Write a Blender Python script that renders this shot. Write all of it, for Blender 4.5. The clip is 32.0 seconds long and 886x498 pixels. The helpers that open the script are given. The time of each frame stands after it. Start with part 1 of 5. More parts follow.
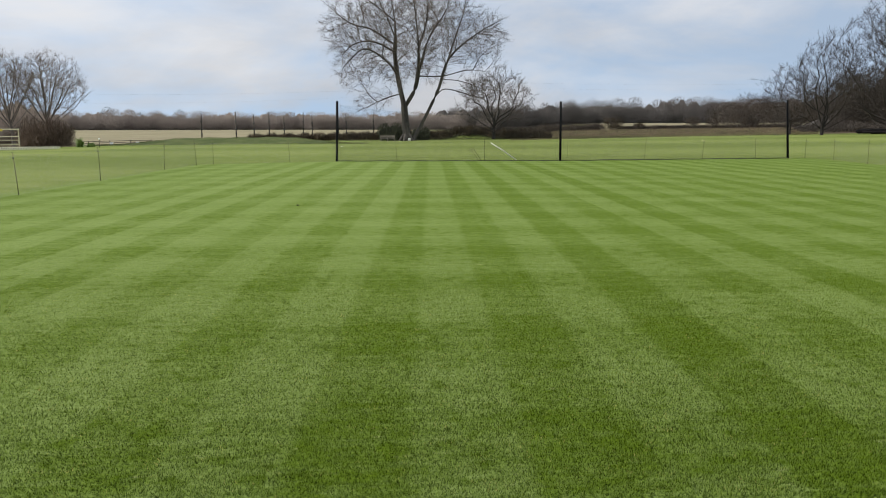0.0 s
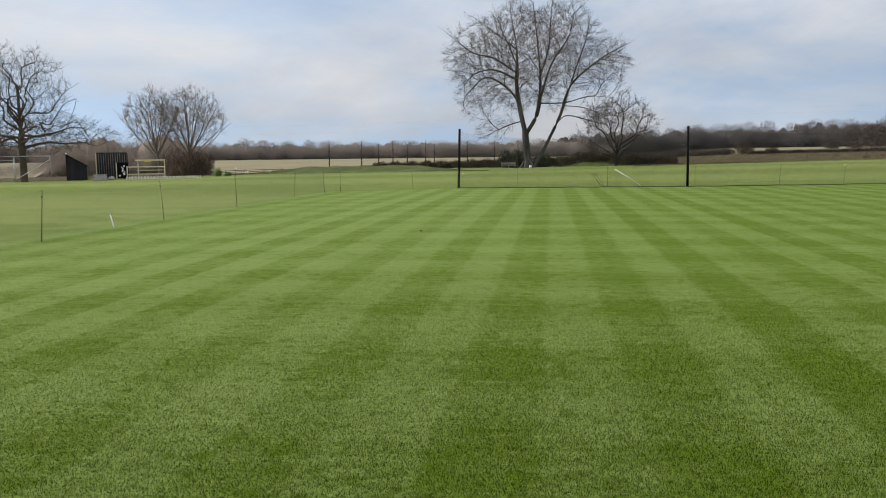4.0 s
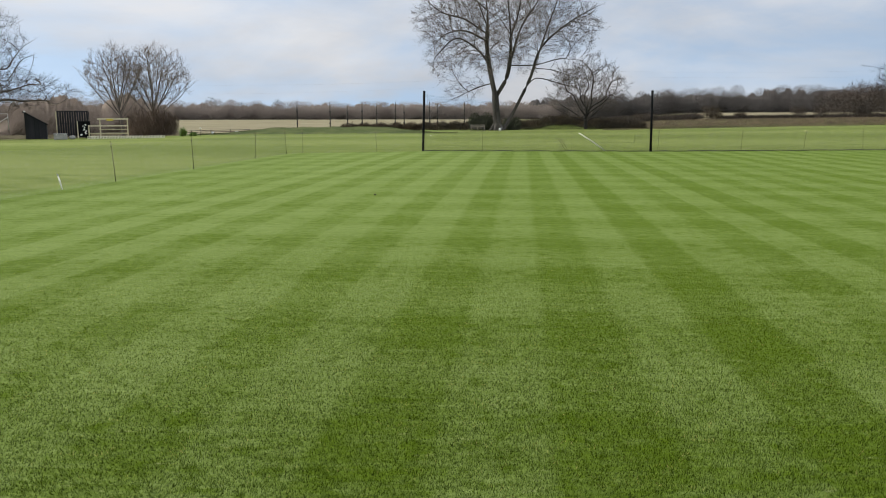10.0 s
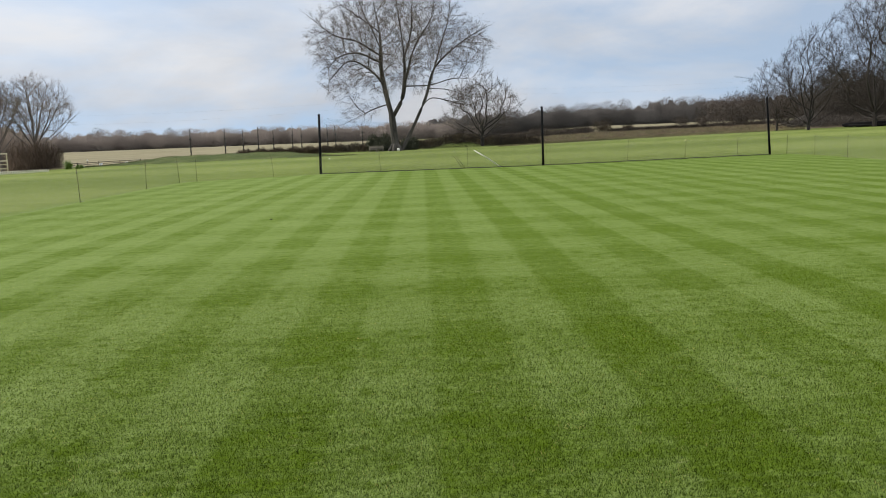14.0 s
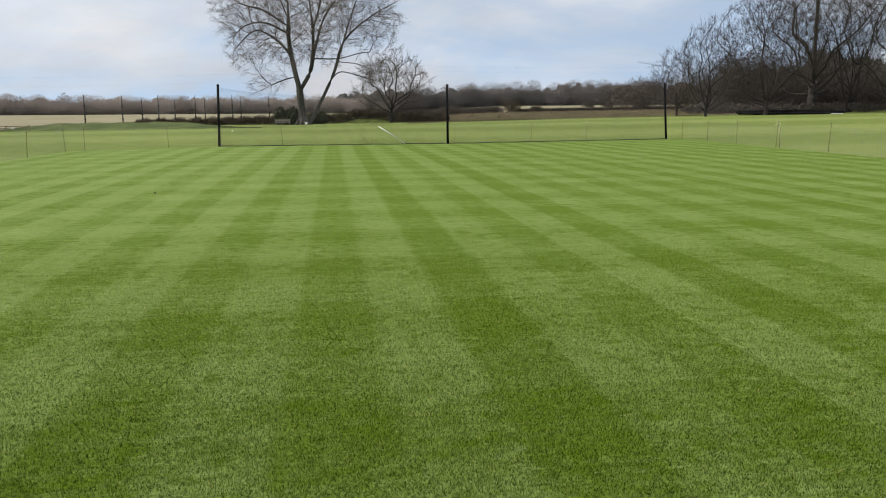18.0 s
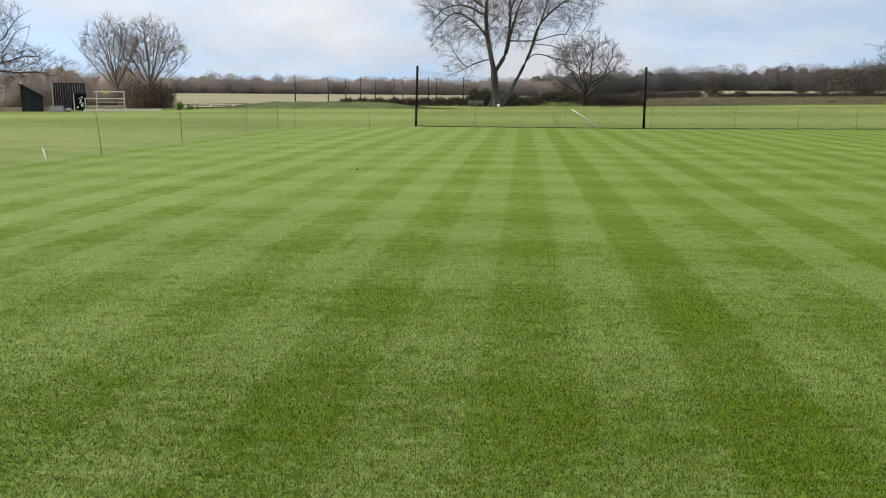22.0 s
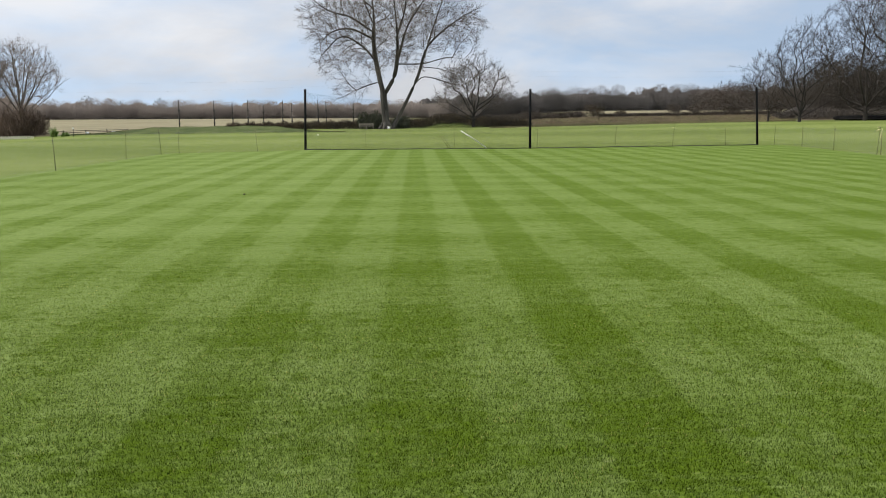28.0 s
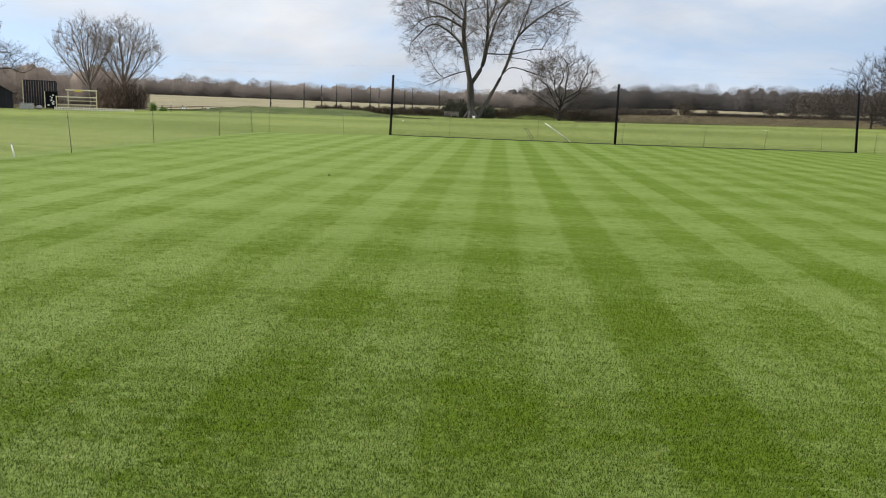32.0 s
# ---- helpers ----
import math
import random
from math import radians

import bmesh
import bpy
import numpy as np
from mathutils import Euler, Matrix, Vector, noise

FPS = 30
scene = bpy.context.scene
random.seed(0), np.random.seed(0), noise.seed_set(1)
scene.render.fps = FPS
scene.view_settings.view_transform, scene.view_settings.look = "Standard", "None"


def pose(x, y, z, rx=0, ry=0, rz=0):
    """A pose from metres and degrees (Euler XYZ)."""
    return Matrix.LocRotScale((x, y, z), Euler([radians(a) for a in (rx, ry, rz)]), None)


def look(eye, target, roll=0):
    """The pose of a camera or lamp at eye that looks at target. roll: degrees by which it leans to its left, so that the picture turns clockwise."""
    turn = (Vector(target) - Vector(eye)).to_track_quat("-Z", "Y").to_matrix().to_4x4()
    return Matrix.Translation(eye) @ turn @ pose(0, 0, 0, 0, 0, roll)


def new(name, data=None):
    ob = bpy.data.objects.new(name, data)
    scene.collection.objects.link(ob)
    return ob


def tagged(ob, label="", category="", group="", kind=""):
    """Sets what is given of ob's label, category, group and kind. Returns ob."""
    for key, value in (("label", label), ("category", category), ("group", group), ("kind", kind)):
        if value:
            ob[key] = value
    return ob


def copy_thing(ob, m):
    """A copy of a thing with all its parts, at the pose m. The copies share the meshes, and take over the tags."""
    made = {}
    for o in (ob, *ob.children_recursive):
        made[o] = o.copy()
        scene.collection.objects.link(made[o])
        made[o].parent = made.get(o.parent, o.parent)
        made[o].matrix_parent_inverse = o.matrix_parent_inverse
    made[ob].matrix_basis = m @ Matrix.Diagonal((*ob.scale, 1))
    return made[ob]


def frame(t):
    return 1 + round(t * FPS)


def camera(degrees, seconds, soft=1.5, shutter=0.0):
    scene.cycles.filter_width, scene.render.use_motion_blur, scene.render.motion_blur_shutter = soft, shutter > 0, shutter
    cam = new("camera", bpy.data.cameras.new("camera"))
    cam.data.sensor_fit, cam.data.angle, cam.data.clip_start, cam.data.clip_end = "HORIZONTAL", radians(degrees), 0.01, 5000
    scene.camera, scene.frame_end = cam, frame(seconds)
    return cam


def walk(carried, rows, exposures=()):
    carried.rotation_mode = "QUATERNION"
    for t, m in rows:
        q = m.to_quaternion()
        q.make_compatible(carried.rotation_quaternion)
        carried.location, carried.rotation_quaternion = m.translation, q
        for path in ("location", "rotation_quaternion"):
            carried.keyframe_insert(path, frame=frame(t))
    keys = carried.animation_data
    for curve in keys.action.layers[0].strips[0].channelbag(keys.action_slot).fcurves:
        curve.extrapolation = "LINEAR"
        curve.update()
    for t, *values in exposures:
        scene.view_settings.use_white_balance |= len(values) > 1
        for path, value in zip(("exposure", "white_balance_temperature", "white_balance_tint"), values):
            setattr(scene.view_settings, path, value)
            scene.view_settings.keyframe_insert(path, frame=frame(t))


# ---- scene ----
cam = camera(58.8, 32.0, soft=1.0)

PATH = [
    (0, (-0.452, -0.076, 1.51), (-0.422, 1.901, 1.210), -0.1),
    (0.5, (-0.451, -0.075, 1.515), (-0.438, 1.9, 1.203), 0.0),
    (1, (-0.457, -0.088, 1.51), (-0.485, 1.887, 1.192), 0.4),
    (1.5, (-0.482, -0.048, 1.5), (-0.575, 1.925, 1.187), 0.8),
    (2, (-0.489, -0.036, 1.494), (-0.669, 1.934, 1.197), 0.8),
    (2.5, (-0.505, -0.039, 1.494), (-0.744, 1.927, 1.220), 0.5),
    (3, (-0.497, -0.039, 1.501), (-0.774, 1.925, 1.250), 0.1),
    (3.5, (-0.507, -0.029, 1.483), (-0.791, 1.937, 1.251), -0.4),
    (5.5, (-0.488, -0.062, 1.496), (-0.704, 1.913, 1.266), -1.4),
    (6, (-0.476, -0.067, 1.498), (-0.668, 1.91, 1.265), -1.5),
    (6.5, (-0.46, -0.072, 1.509), (-0.63, 1.906, 1.273), -1.2),
    (7, (-0.406, -0.063, 1.516), (-0.565, 1.916, 1.278), -1.0),
    (7.5, (-0.296, -0.019, 1.519), (-0.458, 1.96, 1.278), -0.9),
    (8, (-0.187, 0.032, 1.524), (-0.364, 2.008, 1.270), -0.9),
    (8.5, (-0.167, 0.052, 1.503), (-0.361, 2.024, 1.234), -0.9),
    (9, (-0.174, 0.048, 1.509), (-0.384, 2.015, 1.220), -0.8),
    (9.5, (-0.186, 0.042, 1.509), (-0.397, 2.006, 1.202), -0.5),
    (10, (-0.16, 0.053, 1.514), (-0.359, 2.016, 1.189), -0.1),
    (10.5, (-0.148, -0.055, 1.51), (-0.311, 1.91, 1.175), 0.3),
    (11, (-0.097, -0.131, 1.516), (-0.215, 1.837, 1.181), 0.5),
    (11.5, (-0.065, -0.167, 1.532), (-0.14, 1.806, 1.216), 0.4),
    (12, (-0.041, -0.152, 1.525), (-0.087, 1.825, 1.231), 0.2),
    (12.5, (-0.033, -0.165, 1.521), (-0.054, 1.816, 1.245), -0.3),
    (13, (-0.021, -0.143, 1.517), (-0.023, 1.839, 1.249), -0.9),
    (13.5, (-0.008, -0.168, 1.512), (0.01, 1.813, 1.240), -1.6),
    (14, (-0.011, -0.166, 1.509), (0.03, 1.813, 1.230), -2.2),
    (14.5, (-0.015, -0.15, 1.514), (0.04, 1.828, 1.226), -2.4),
    (16.5, (0.007, -0.135, 1.507), (0.119, 1.837, 1.196), -0.9),
    (17, (0.102, -0.091, 1.525), (0.255, 1.877, 1.206), -0.4),
    (17.5, (0.256, -0.046, 1.505), (0.467, 1.916, 1.176), -0.2),
    (18, (0.325, -0.038, 1.506), (0.592, 1.914, 1.164), -0.4),
    (18.5, (0.33, -0.001, 1.497), (0.627, 1.944, 1.142), -0.6),
    (19, (0.322, -0.04, 1.504), (0.603, 1.906, 1.142), -0.6),
    (19.5, (0.311, -0.046, 1.506), (0.54, 1.907, 1.142), -0.3),
    (20, (0.302, -0.042, 1.508), (0.445, 1.918, 1.141), -0.0),
    (20.5, (0.278, -0.053, 1.516), (0.319, 1.912, 1.147), 0.2),
    (21, (0.25, -0.029, 1.503), (0.191, 1.934, 1.128), 0.3),
    (21.5, (0.236, -0.034, 1.507), (0.099, 1.924, 1.126), 0.4),
    (22, (0.226, -0.015, 1.501), (0.029, 1.938, 1.117), 0.4),
    (22.5, (0.217, -0.019, 1.501), (-0.022, 1.929, 1.123), 0.4),
    (23, (0.223, -0.027, 1.503), (-0.04, 1.92, 1.131), 0.4),
    (23.5, (0.229, -0.032, 1.504), (-0.048, 1.915, 1.140), 0.5),
    (24, (0.229, -0.022, 1.501), (-0.052, 1.924, 1.140), 0.6),
    (24.5, (0.224, -0.013, 1.494), (-0.049, 1.935, 1.135), 0.6),
    (26.5, (0.239, -0.012, 1.501), (0.088, 1.954, 1.168), 0.1),
    (27, (0.255, -0.014, 1.5), (0.163, 1.957, 1.173), -0.1),
    (27.5, (0.271, -0.007, 1.498), (0.252, 1.966, 1.170), -0.2),
    (28, (0.285, 0.002, 1.494), (0.352, 1.973, 1.165), -0.3),
    (28.5, (0.299, -0.005, 1.499), (0.44, 1.962, 1.167), -0.2),
    (29, (0.307, -0.003, 1.498), (0.489, 1.959, 1.162), -0.2),
    (29.5, (0.315, 0.006, 1.494), (0.497, 1.968, 1.152), 0.2),
    (30, (0.298, -0.014, 1.489), (0.428, 1.951, 1.139), 0.9),
    (30.5, (0.282, -0.039, 1.484), (0.327, 1.927, 1.119), 1.7),
    (31, (0.292, -0.109, 1.48), (0.261, 1.856, 1.108), 2.3),
    (31.5, (0.31, -0.158, 1.486), (0.216, 1.805, 1.116), 2.5),
    (32, (0.307, -0.167, 1.492), (0.179, 1.796, 1.135), 2.3),
]
walk(cam, [(t, look(eye, target, roll)) for t, eye, target, roll in PATH],
     exposures=((0, 0.25), (2, 0.22), (3, 0.14), (6, 0.14), (7, 0.22), (8, 0.07), (9, 0.22), (14, 0.28), (17, 0.3), (18, 0.34), (19, 0.48), (22, 0.46), (27, 0.36), (29, 0.42), (32, 0.48)))

# ---------------------------------------------------------------- light
world = bpy.data.worlds.new("sky")
scene.world = world
world.use_nodes = True
wn = world.node_tree
wn.nodes.clear()


def wnode(kind, **values):
    n = wn.nodes.new(kind)
    for key, v in values.items():
        n.inputs[key].default_value = v
    return n


SUN_AZ, SUN_EL = -88.0, 34.0
CLOUD_TURN, CLOUD_SHIFT = 150.0, 1.5
sky = wnode("ShaderNodeTexSky")
sky.sky_type, sky.sun_disc = "NISHITA", False
sky.sun_elevation, sky.sun_rotation = radians(SUN_EL), radians(SUN_AZ)
sky.dust_density, sky.ozone_density = 1.0, 0.7
coord = wnode("ShaderNodeTexCoord")
split = wnode("ShaderNodeSeparateXYZ")
wn.links.new(coord.outputs["Generated"], split.inputs[0])
higher = wnode("ShaderNodeVectorMath")
higher.operation = "ADD"
higher.inputs[1].default_value = (0, 0, 0.35)
wn.links.new(coord.outputs["Generated"], higher.inputs[0]), wn.links.new(higher.outputs[0], sky.inputs["Vector"])


def wmath(op, a, b=None):
    n = wn.nodes.new("ShaderNodeMath")
    n.operation = op
    for k, v in enumerate((a, b)):
        if v is None:
            continue
        if isinstance(v, (int, float)):
            n.inputs[k].default_value = v
        else:
            wn.links.new(v, n.inputs[k])
    return n.outputs[0]


up = wmath("MAXIMUM", split.outputs[2], 0.0)
flat = wmath("ADD", up, 0.3)
cx, cy = wmath("DIVIDE", split.outputs[0], flat), wmath("DIVIDE", split.outputs[1], flat)
join = wnode("ShaderNodeCombineXYZ")
wn.links.new(cx, join.inputs[0]), wn.links.new(cy, join.inputs[1])
clouds = wnode("ShaderNodeTexNoise", Scale=1.0, Detail=8.0, Roughness=0.57, Distortion=0.35)
turned = wnode("ShaderNodeMapping")
turned.inputs["Rotation"].default_value = (0, 0, radians(CLOUD_TURN))
turned.inputs["Location"].default_value = (CLOUD_SHIFT, 0.0, 4.0)
wn.links.new(join.outputs[0], turned.inputs["Vector"])
wn.links.new(turned.outputs[0], clouds.inputs["Vector"])
shift = wnode("ShaderNodeMapping")
shift.inputs["Location"].default_value = (3.7, 11.3, 2.0)
shift.inputs["Rotation"].default_value = (0, 0, radians(CLOUD_TURN))
wn.links.new(join.outputs[0], shift.inputs["Vector"])
folds = wnode("ShaderNodeTexNoise", Scale=1.5, Detail=7.0, Roughness=0.57, Distortion=0.25)
wn.links.new(shift.outputs[0], folds.inputs["Vector"])
cover = wnode("ShaderNodeValToRGB")
cover.color_ramp.elements[0].position, cover.color_ramp.elements[1].position = 0.42, 0.62
cover.color_ramp.elements[0].color, cover.color_ramp.elements[1].color = (0.46, 0.46, 0.46, 1), (1, 1, 1, 1)
# clearer low down, closed higher up
closed = wmath("MINIMUM", wmath("MULTIPLY", wmath("SUBTRACT", up, 0.11), 0.6), 0.12)
wn.links.new(wmath("ADD", clouds.outputs["Fac"], closed), cover.inputs[0])
tone = wnode("ShaderNodeValToRGB")
tone.color_ramp.elements[0].position, tone.color_ramp.elements[1].position = 0.36, 0.66
tone.color_ramp.elements[0].color, tone.color_ramp.elements[1].color = (0.455, 0.468, 0.497, 1), (0.575, 0.59, 0.62, 1)
wn.links.new(folds.outputs["Fac"], tone.inputs[0])
# cloud cover grows brighter overhead, as a thin overcast does
lift = wmath("ADD", wmath("MULTIPLY", wmath("POWER", up, 1.2), 1.8), 0.98)
bright = wnode("ShaderNodeVectorMath")
bright.operation = "SCALE"
wn.links.new(tone.outputs[0], bright.inputs[0]), wn.links.new(lift, bright.inputs["Scale"])
blue = wnode("ShaderNodeBackground", Strength=0.2)
white = wnode("ShaderNodeBackground", Strength=1.0)
pale = wnode("ShaderNodeVectorMath")
pale.operation = "MULTIPLY"
pale.inputs[1].default_value = (0.93, 1.03, 0.99)
wn.links.new(sky.outputs[0], pale.inputs[0]), wn.links.new(pale.outputs[0], blue.inputs[0]), wn.links.new(bright.outputs[0], white.inputs[0])
mixed, result = wnode("ShaderNodeMixShader"), wnode("ShaderNodeOutputWorld")
wn.links.new(cover.outputs[0], mixed.inputs[0])
wn.links.new(blue.outputs[0], mixed.inputs[1]), wn.links.new(white.outputs[0], mixed.inputs[2])
wn.links.new(mixed.outputs[0], result.inputs[0])

sun_data = bpy.data.lights.new("sun", "SUN")
sun_data.energy, sun_data.angle, sun_data.color = 3.9, radians(12), (1.0, 0.95, 0.86)
sun = new("sun", sun_data)
s_az, s_el = radians(SUN_AZ), radians(SUN_EL)
sun.matrix_basis = look((math.sin(s_az) * math.cos(s_el) * 90, math.cos(s_az) * math.cos(s_el) * 90, math.sin(s_el) * 90), (0, 0, 0))


# ---------------------------------------------------------------- materials
def material(name):
    m = bpy.data.materials.new(name)
    m.use_nodes = True
    t = m.node_tree
    t.nodes.clear()
    out, bsdf = t.nodes.new("ShaderNodeOutputMaterial"), t.nodes.new("ShaderNodeBsdfPrincipled")
    t.links.new(bsdf.outputs[0], out.inputs[0])
    return m, t, bsdf


def put(t, socket, value):
    if isinstance(value, (int, float)):
        socket.default_value = value
    elif isinstance(value, tuple):
        socket.default_value = (*value, 1) if len(value) == 3 and len(socket.default_value) == 4 else value
    else:
        t.links.new(value, socket)


def calc(t, op, a, b=0.0, c=0.0):
    n = t.nodes.new("ShaderNodeMath")
    n.operation = op
    put(t, n.inputs[0], a), put(t, n.inputs[1], b), put(t, n.inputs[2], c)
    return n.outputs[0]


def step(t, value, low, high):
    n = t.nodes.new("ShaderNodeMapRange")
    n.interpolation_type = "SMOOTHSTEP"
    put(t, n.inputs["Value"], value), put(t, n.inputs["From Min"], low), put(t, n.inputs["From Max"], high)
    return n.outputs[0]


def noise_of(t, vector, scale, detail=4.0, rough=0.55):
    n = t.nodes.new("ShaderNodeTexNoise")
    n.inputs["Scale"].default_value, n.inputs["Detail"].default_value, n.inputs["Roughness"].default_value = scale, detail, rough
    if vector is not None:
        t.links.new(vector, n.inputs["Vector"])
    return n.outputs["Fac"]


def blend(t, fac, a, b, kind="MIX"):
    n = t.nodes.new("ShaderNodeMix")
    n.data_type, n.blend_type = "RGBA", kind
    put(t, n.inputs["Factor"], fac), put(t, n.inputs[6], a), put(t, n.inputs[7], b)
    return n.outputs[2]


def bump(t, bsdf, height, strength, distance=0.01):
    n = t.nodes.new("ShaderNodeBump")
    n.inputs["Strength"].default_value, n.inputs["Distance"].default_value = strength, distance
    t.links.new(height, n.inputs["Height"]), t.links.new(n.outputs[0], bsdf.inputs["Normal"])


def soften(t, bsdf, own, mean):
    """Fine blades and twigs scatter light as one soft mass: shading follows the mass more than each sliver."""
    turn, unit = t.nodes.new("ShaderNodeVectorMath"), t.nodes.new("ShaderNodeVectorMath")
    turn.operation, unit.operation = "MULTIPLY_ADD", "NORMALIZE"
    t.links.new(t.nodes.new("ShaderNodeNewGeometry").outputs["Normal"], turn.inputs[0])
    turn.inputs[1].default_value, turn.inputs[2].default_value = (own, own, own), mean
    t.links.new(turn.outputs[0], unit.inputs[0]), t.links.new(unit.outputs[0], bsdf.inputs["Normal"])


def place_of(t):
    return t.nodes.new("ShaderNodeNewGeometry").outputs["Position"]


def xyz(t, vector):
    n = t.nodes.new("ShaderNodeSeparateXYZ")
    t.links.new(vector, n.inputs[0])
    return n.outputs


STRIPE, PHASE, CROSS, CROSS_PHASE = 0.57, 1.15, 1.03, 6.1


def lawn_colour(t):
    """The mown square with its nap of stripes, and the plainer outfield round it."""
    p = place_of(t)
    x, y, z = xyz(t, p)
    waver = calc(t, "MULTIPLY", calc(t, "SUBTRACT", noise_of(t, p, 0.9, 2.0), 0.5), 0.05)
    xs = calc(t, "ADD", x, waver)
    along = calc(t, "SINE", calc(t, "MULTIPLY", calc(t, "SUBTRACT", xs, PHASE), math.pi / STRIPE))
    ys = calc(t, "ADD", y, calc(t, "MULTIPLY", waver, 1.6))
    across = calc(t, "SINE", calc(t, "MULTIPLY", calc(t, "SUBTRACT", ys, CROSS_PHASE), math.pi / CROSS))
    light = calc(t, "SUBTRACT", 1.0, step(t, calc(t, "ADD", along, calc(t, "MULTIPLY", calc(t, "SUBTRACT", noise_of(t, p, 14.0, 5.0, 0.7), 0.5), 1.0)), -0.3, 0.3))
    bars = step(t, calc(t, "ADD", across, calc(t, "MULTIPLY", calc(t, "SUBTRACT", noise_of(t, p, 5.0, 5.0, 0.7), 0.5), 1.8)), -0.8, 0.8)
    # each run of the mower lies a little differently
    lane = calc(t, "FLOOR", calc(t, "DIVIDE", calc(t, "SUBTRACT", xs, PHASE), STRIPE))
    odd = t.nodes.new("ShaderNodeTexWhiteNoise")
    odd.noise_dimensions = "1D"
    t.links.new(lane, odd.inputs["W"])
    blotch = noise_of(t, p, 0.55, 5.0, 0.6)
    fine = noise_of(t, p, 9.0, 4.0, 0.65)
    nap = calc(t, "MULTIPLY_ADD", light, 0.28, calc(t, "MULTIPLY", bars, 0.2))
    nap = calc(t, "ADD", nap, calc(t, "MULTIPLY", odd.outputs["Value"], 0.11))
    nap = calc(t, "SUBTRACT", nap, calc(t, "MULTIPLY", calc(t, "COMPARE", lane, 0.0, 0.1), 0.1))
    # short streaks left across the runs by the box mower
    comb = t.nodes.new("ShaderNodeMapping")
    comb.inputs["Scale"].default_value = (2.0, 13.0, 1.0)
    t.links.new(p, comb.inputs["Vector"])
    # paler towards -x: the brighter look towards the sun is put into the colour
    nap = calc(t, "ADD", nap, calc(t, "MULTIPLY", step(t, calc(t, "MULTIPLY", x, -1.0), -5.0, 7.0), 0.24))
    nap = calc(t, "ADD", nap, calc(t, "MULTIPLY", calc(t, "SUBTRACT", blotch, 0.5), 0.6))
    nap = calc(t, "ADD", nap, calc(t, "MULTIPLY", calc(t, "SUBTRACT", fine, 0.5), 0.8))
    # small dents and thin places between the tufts
    dents = step(t, noise_of(t, p, 5.5, 4.0, 0.62), 0.53, 0.66)
    nap = calc(t, "SUBTRACT", nap, calc(t, "MULTIPLY", dents, 0.34))
    raised = step(t, noise_of(t, comb.outputs[0], 0.8, 5.0, 0.65), 0.52, 0.66)
    nap = calc(t, "ADD", nap, calc(t, "MULTIPLY", raised, 0.18))
    # thin bright seams where two runs of the mower meet
    gap = calc(t, "ABSOLUTE", calc(t, "SUBTRACT", calc(t, "FRACT", calc(t, "DIVIDE", calc(t, "SUBTRACT", xs, PHASE + 0.03), STRIPE)), 0.5))
    seam = calc(t, "MULTIPLY", step(t, gap, 0.465, 0.495), step(t, odd.outputs["Value"], 0.35, 0.8))
    nap = calc(t, "ADD", nap, calc(t, "MULTIPLY", seam, 0.16))
    nap = calc(t, "ADD", nap, calc(t, "MULTIPLY", calc(t, "SUBTRACT", noise_of(t, comb.outputs[0], 1.0, 4.0, 0.65), 0.5), 0.65))
    nap = calc(t, "ADD", nap, calc(t, "MULTIPLY", calc(t, "SUBTRACT", noise_of(t, comb.outputs[0], 3.2, 3.0, 0.7), 0.5), 0.7))
    streak = t.nodes.new("ShaderNodeMapping")
    streak.inputs["Scale"].default_value = (0.5, 2.6, 1.0)
    t.links.new(p, streak.inputs["Vector"])
    nap = calc(t, "ADD", nap, calc(t, "MULTIPLY", calc(t, "SUBTRACT", noise_of(t, streak.outputs[0], 1.3, 5.0, 0.65), 0.5), 0.6))
    fleck = step(t, noise_of(t, p, 13.0, 3.0, 0.6), 0.6, 0.72)
    nap = calc(t, "ADD", nap, calc(t, "MULTIPLY_ADD", fleck, 0.25, 0.12))
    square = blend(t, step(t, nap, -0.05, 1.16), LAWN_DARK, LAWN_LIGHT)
    # short pale dashes of cut straw lying across the runs
    dash = t.nodes.new("ShaderNodeMapping")
    dash.inputs["Scale"].default_value = (6.0, 15.0, 1.0)
    t.links.new(p, dash.inputs["Vector"])
    dashes = calc(t, "MULTIPLY", step(t, noise_of(t, dash.outputs[0], 1.0, 3.0, 0.6), 0.63, 0.74), step(t, noise_of(t, p, 1.1, 3.0), 0.38, 0.6))
    square = blend(t, calc(t, "MULTIPLY", dashes, 0.55), square, (0.27, 0.29, 0.13))
    # outfield: wide soft bands of the gang mower
    drift = calc(t, "ADD", calc(t, "MULTIPLY", y, 0.22), calc(t, "MULTIPLY", blotch, 4.5))
    band = step(t, calc(t, "SINE", drift), -0.8, 0.8)
    swath = t.nodes.new("ShaderNodeMapping")
    swath.inputs["Scale"].default_value = (0.07, 0.75, 1.0)
    t.links.new(p, swath.inputs["Vector"])
    wear = calc(t, "ADD", calc(t, "MULTIPLY", band, 0.22), calc(t, "MULTIPLY", blotch, 0.3))
    wear = calc(t, "ADD", wear, calc(t, "MULTIPLY", noise_of(t, swath.outputs[0], 1.0, 6.0, 0.7), 0.65))
    wear = calc(t, "ADD", wear, calc(t, "MULTIPLY", calc(t, "SUBTRACT", fine, 0.5), 0.8))
    wear = calc(t, "ADD", wear, calc(t, "MULTIPLY", calc(t, "SUBTRACT", noise_of(t, comb.outputs[0], 0.3, 6.0, 0.75), 0.5), 1.3))
    field = blend(t, step(t, wear, 0.3, 0.85), OUT_DARK, OUT_LIGHT)
    left = step(t, x, -11.3, -10.3)
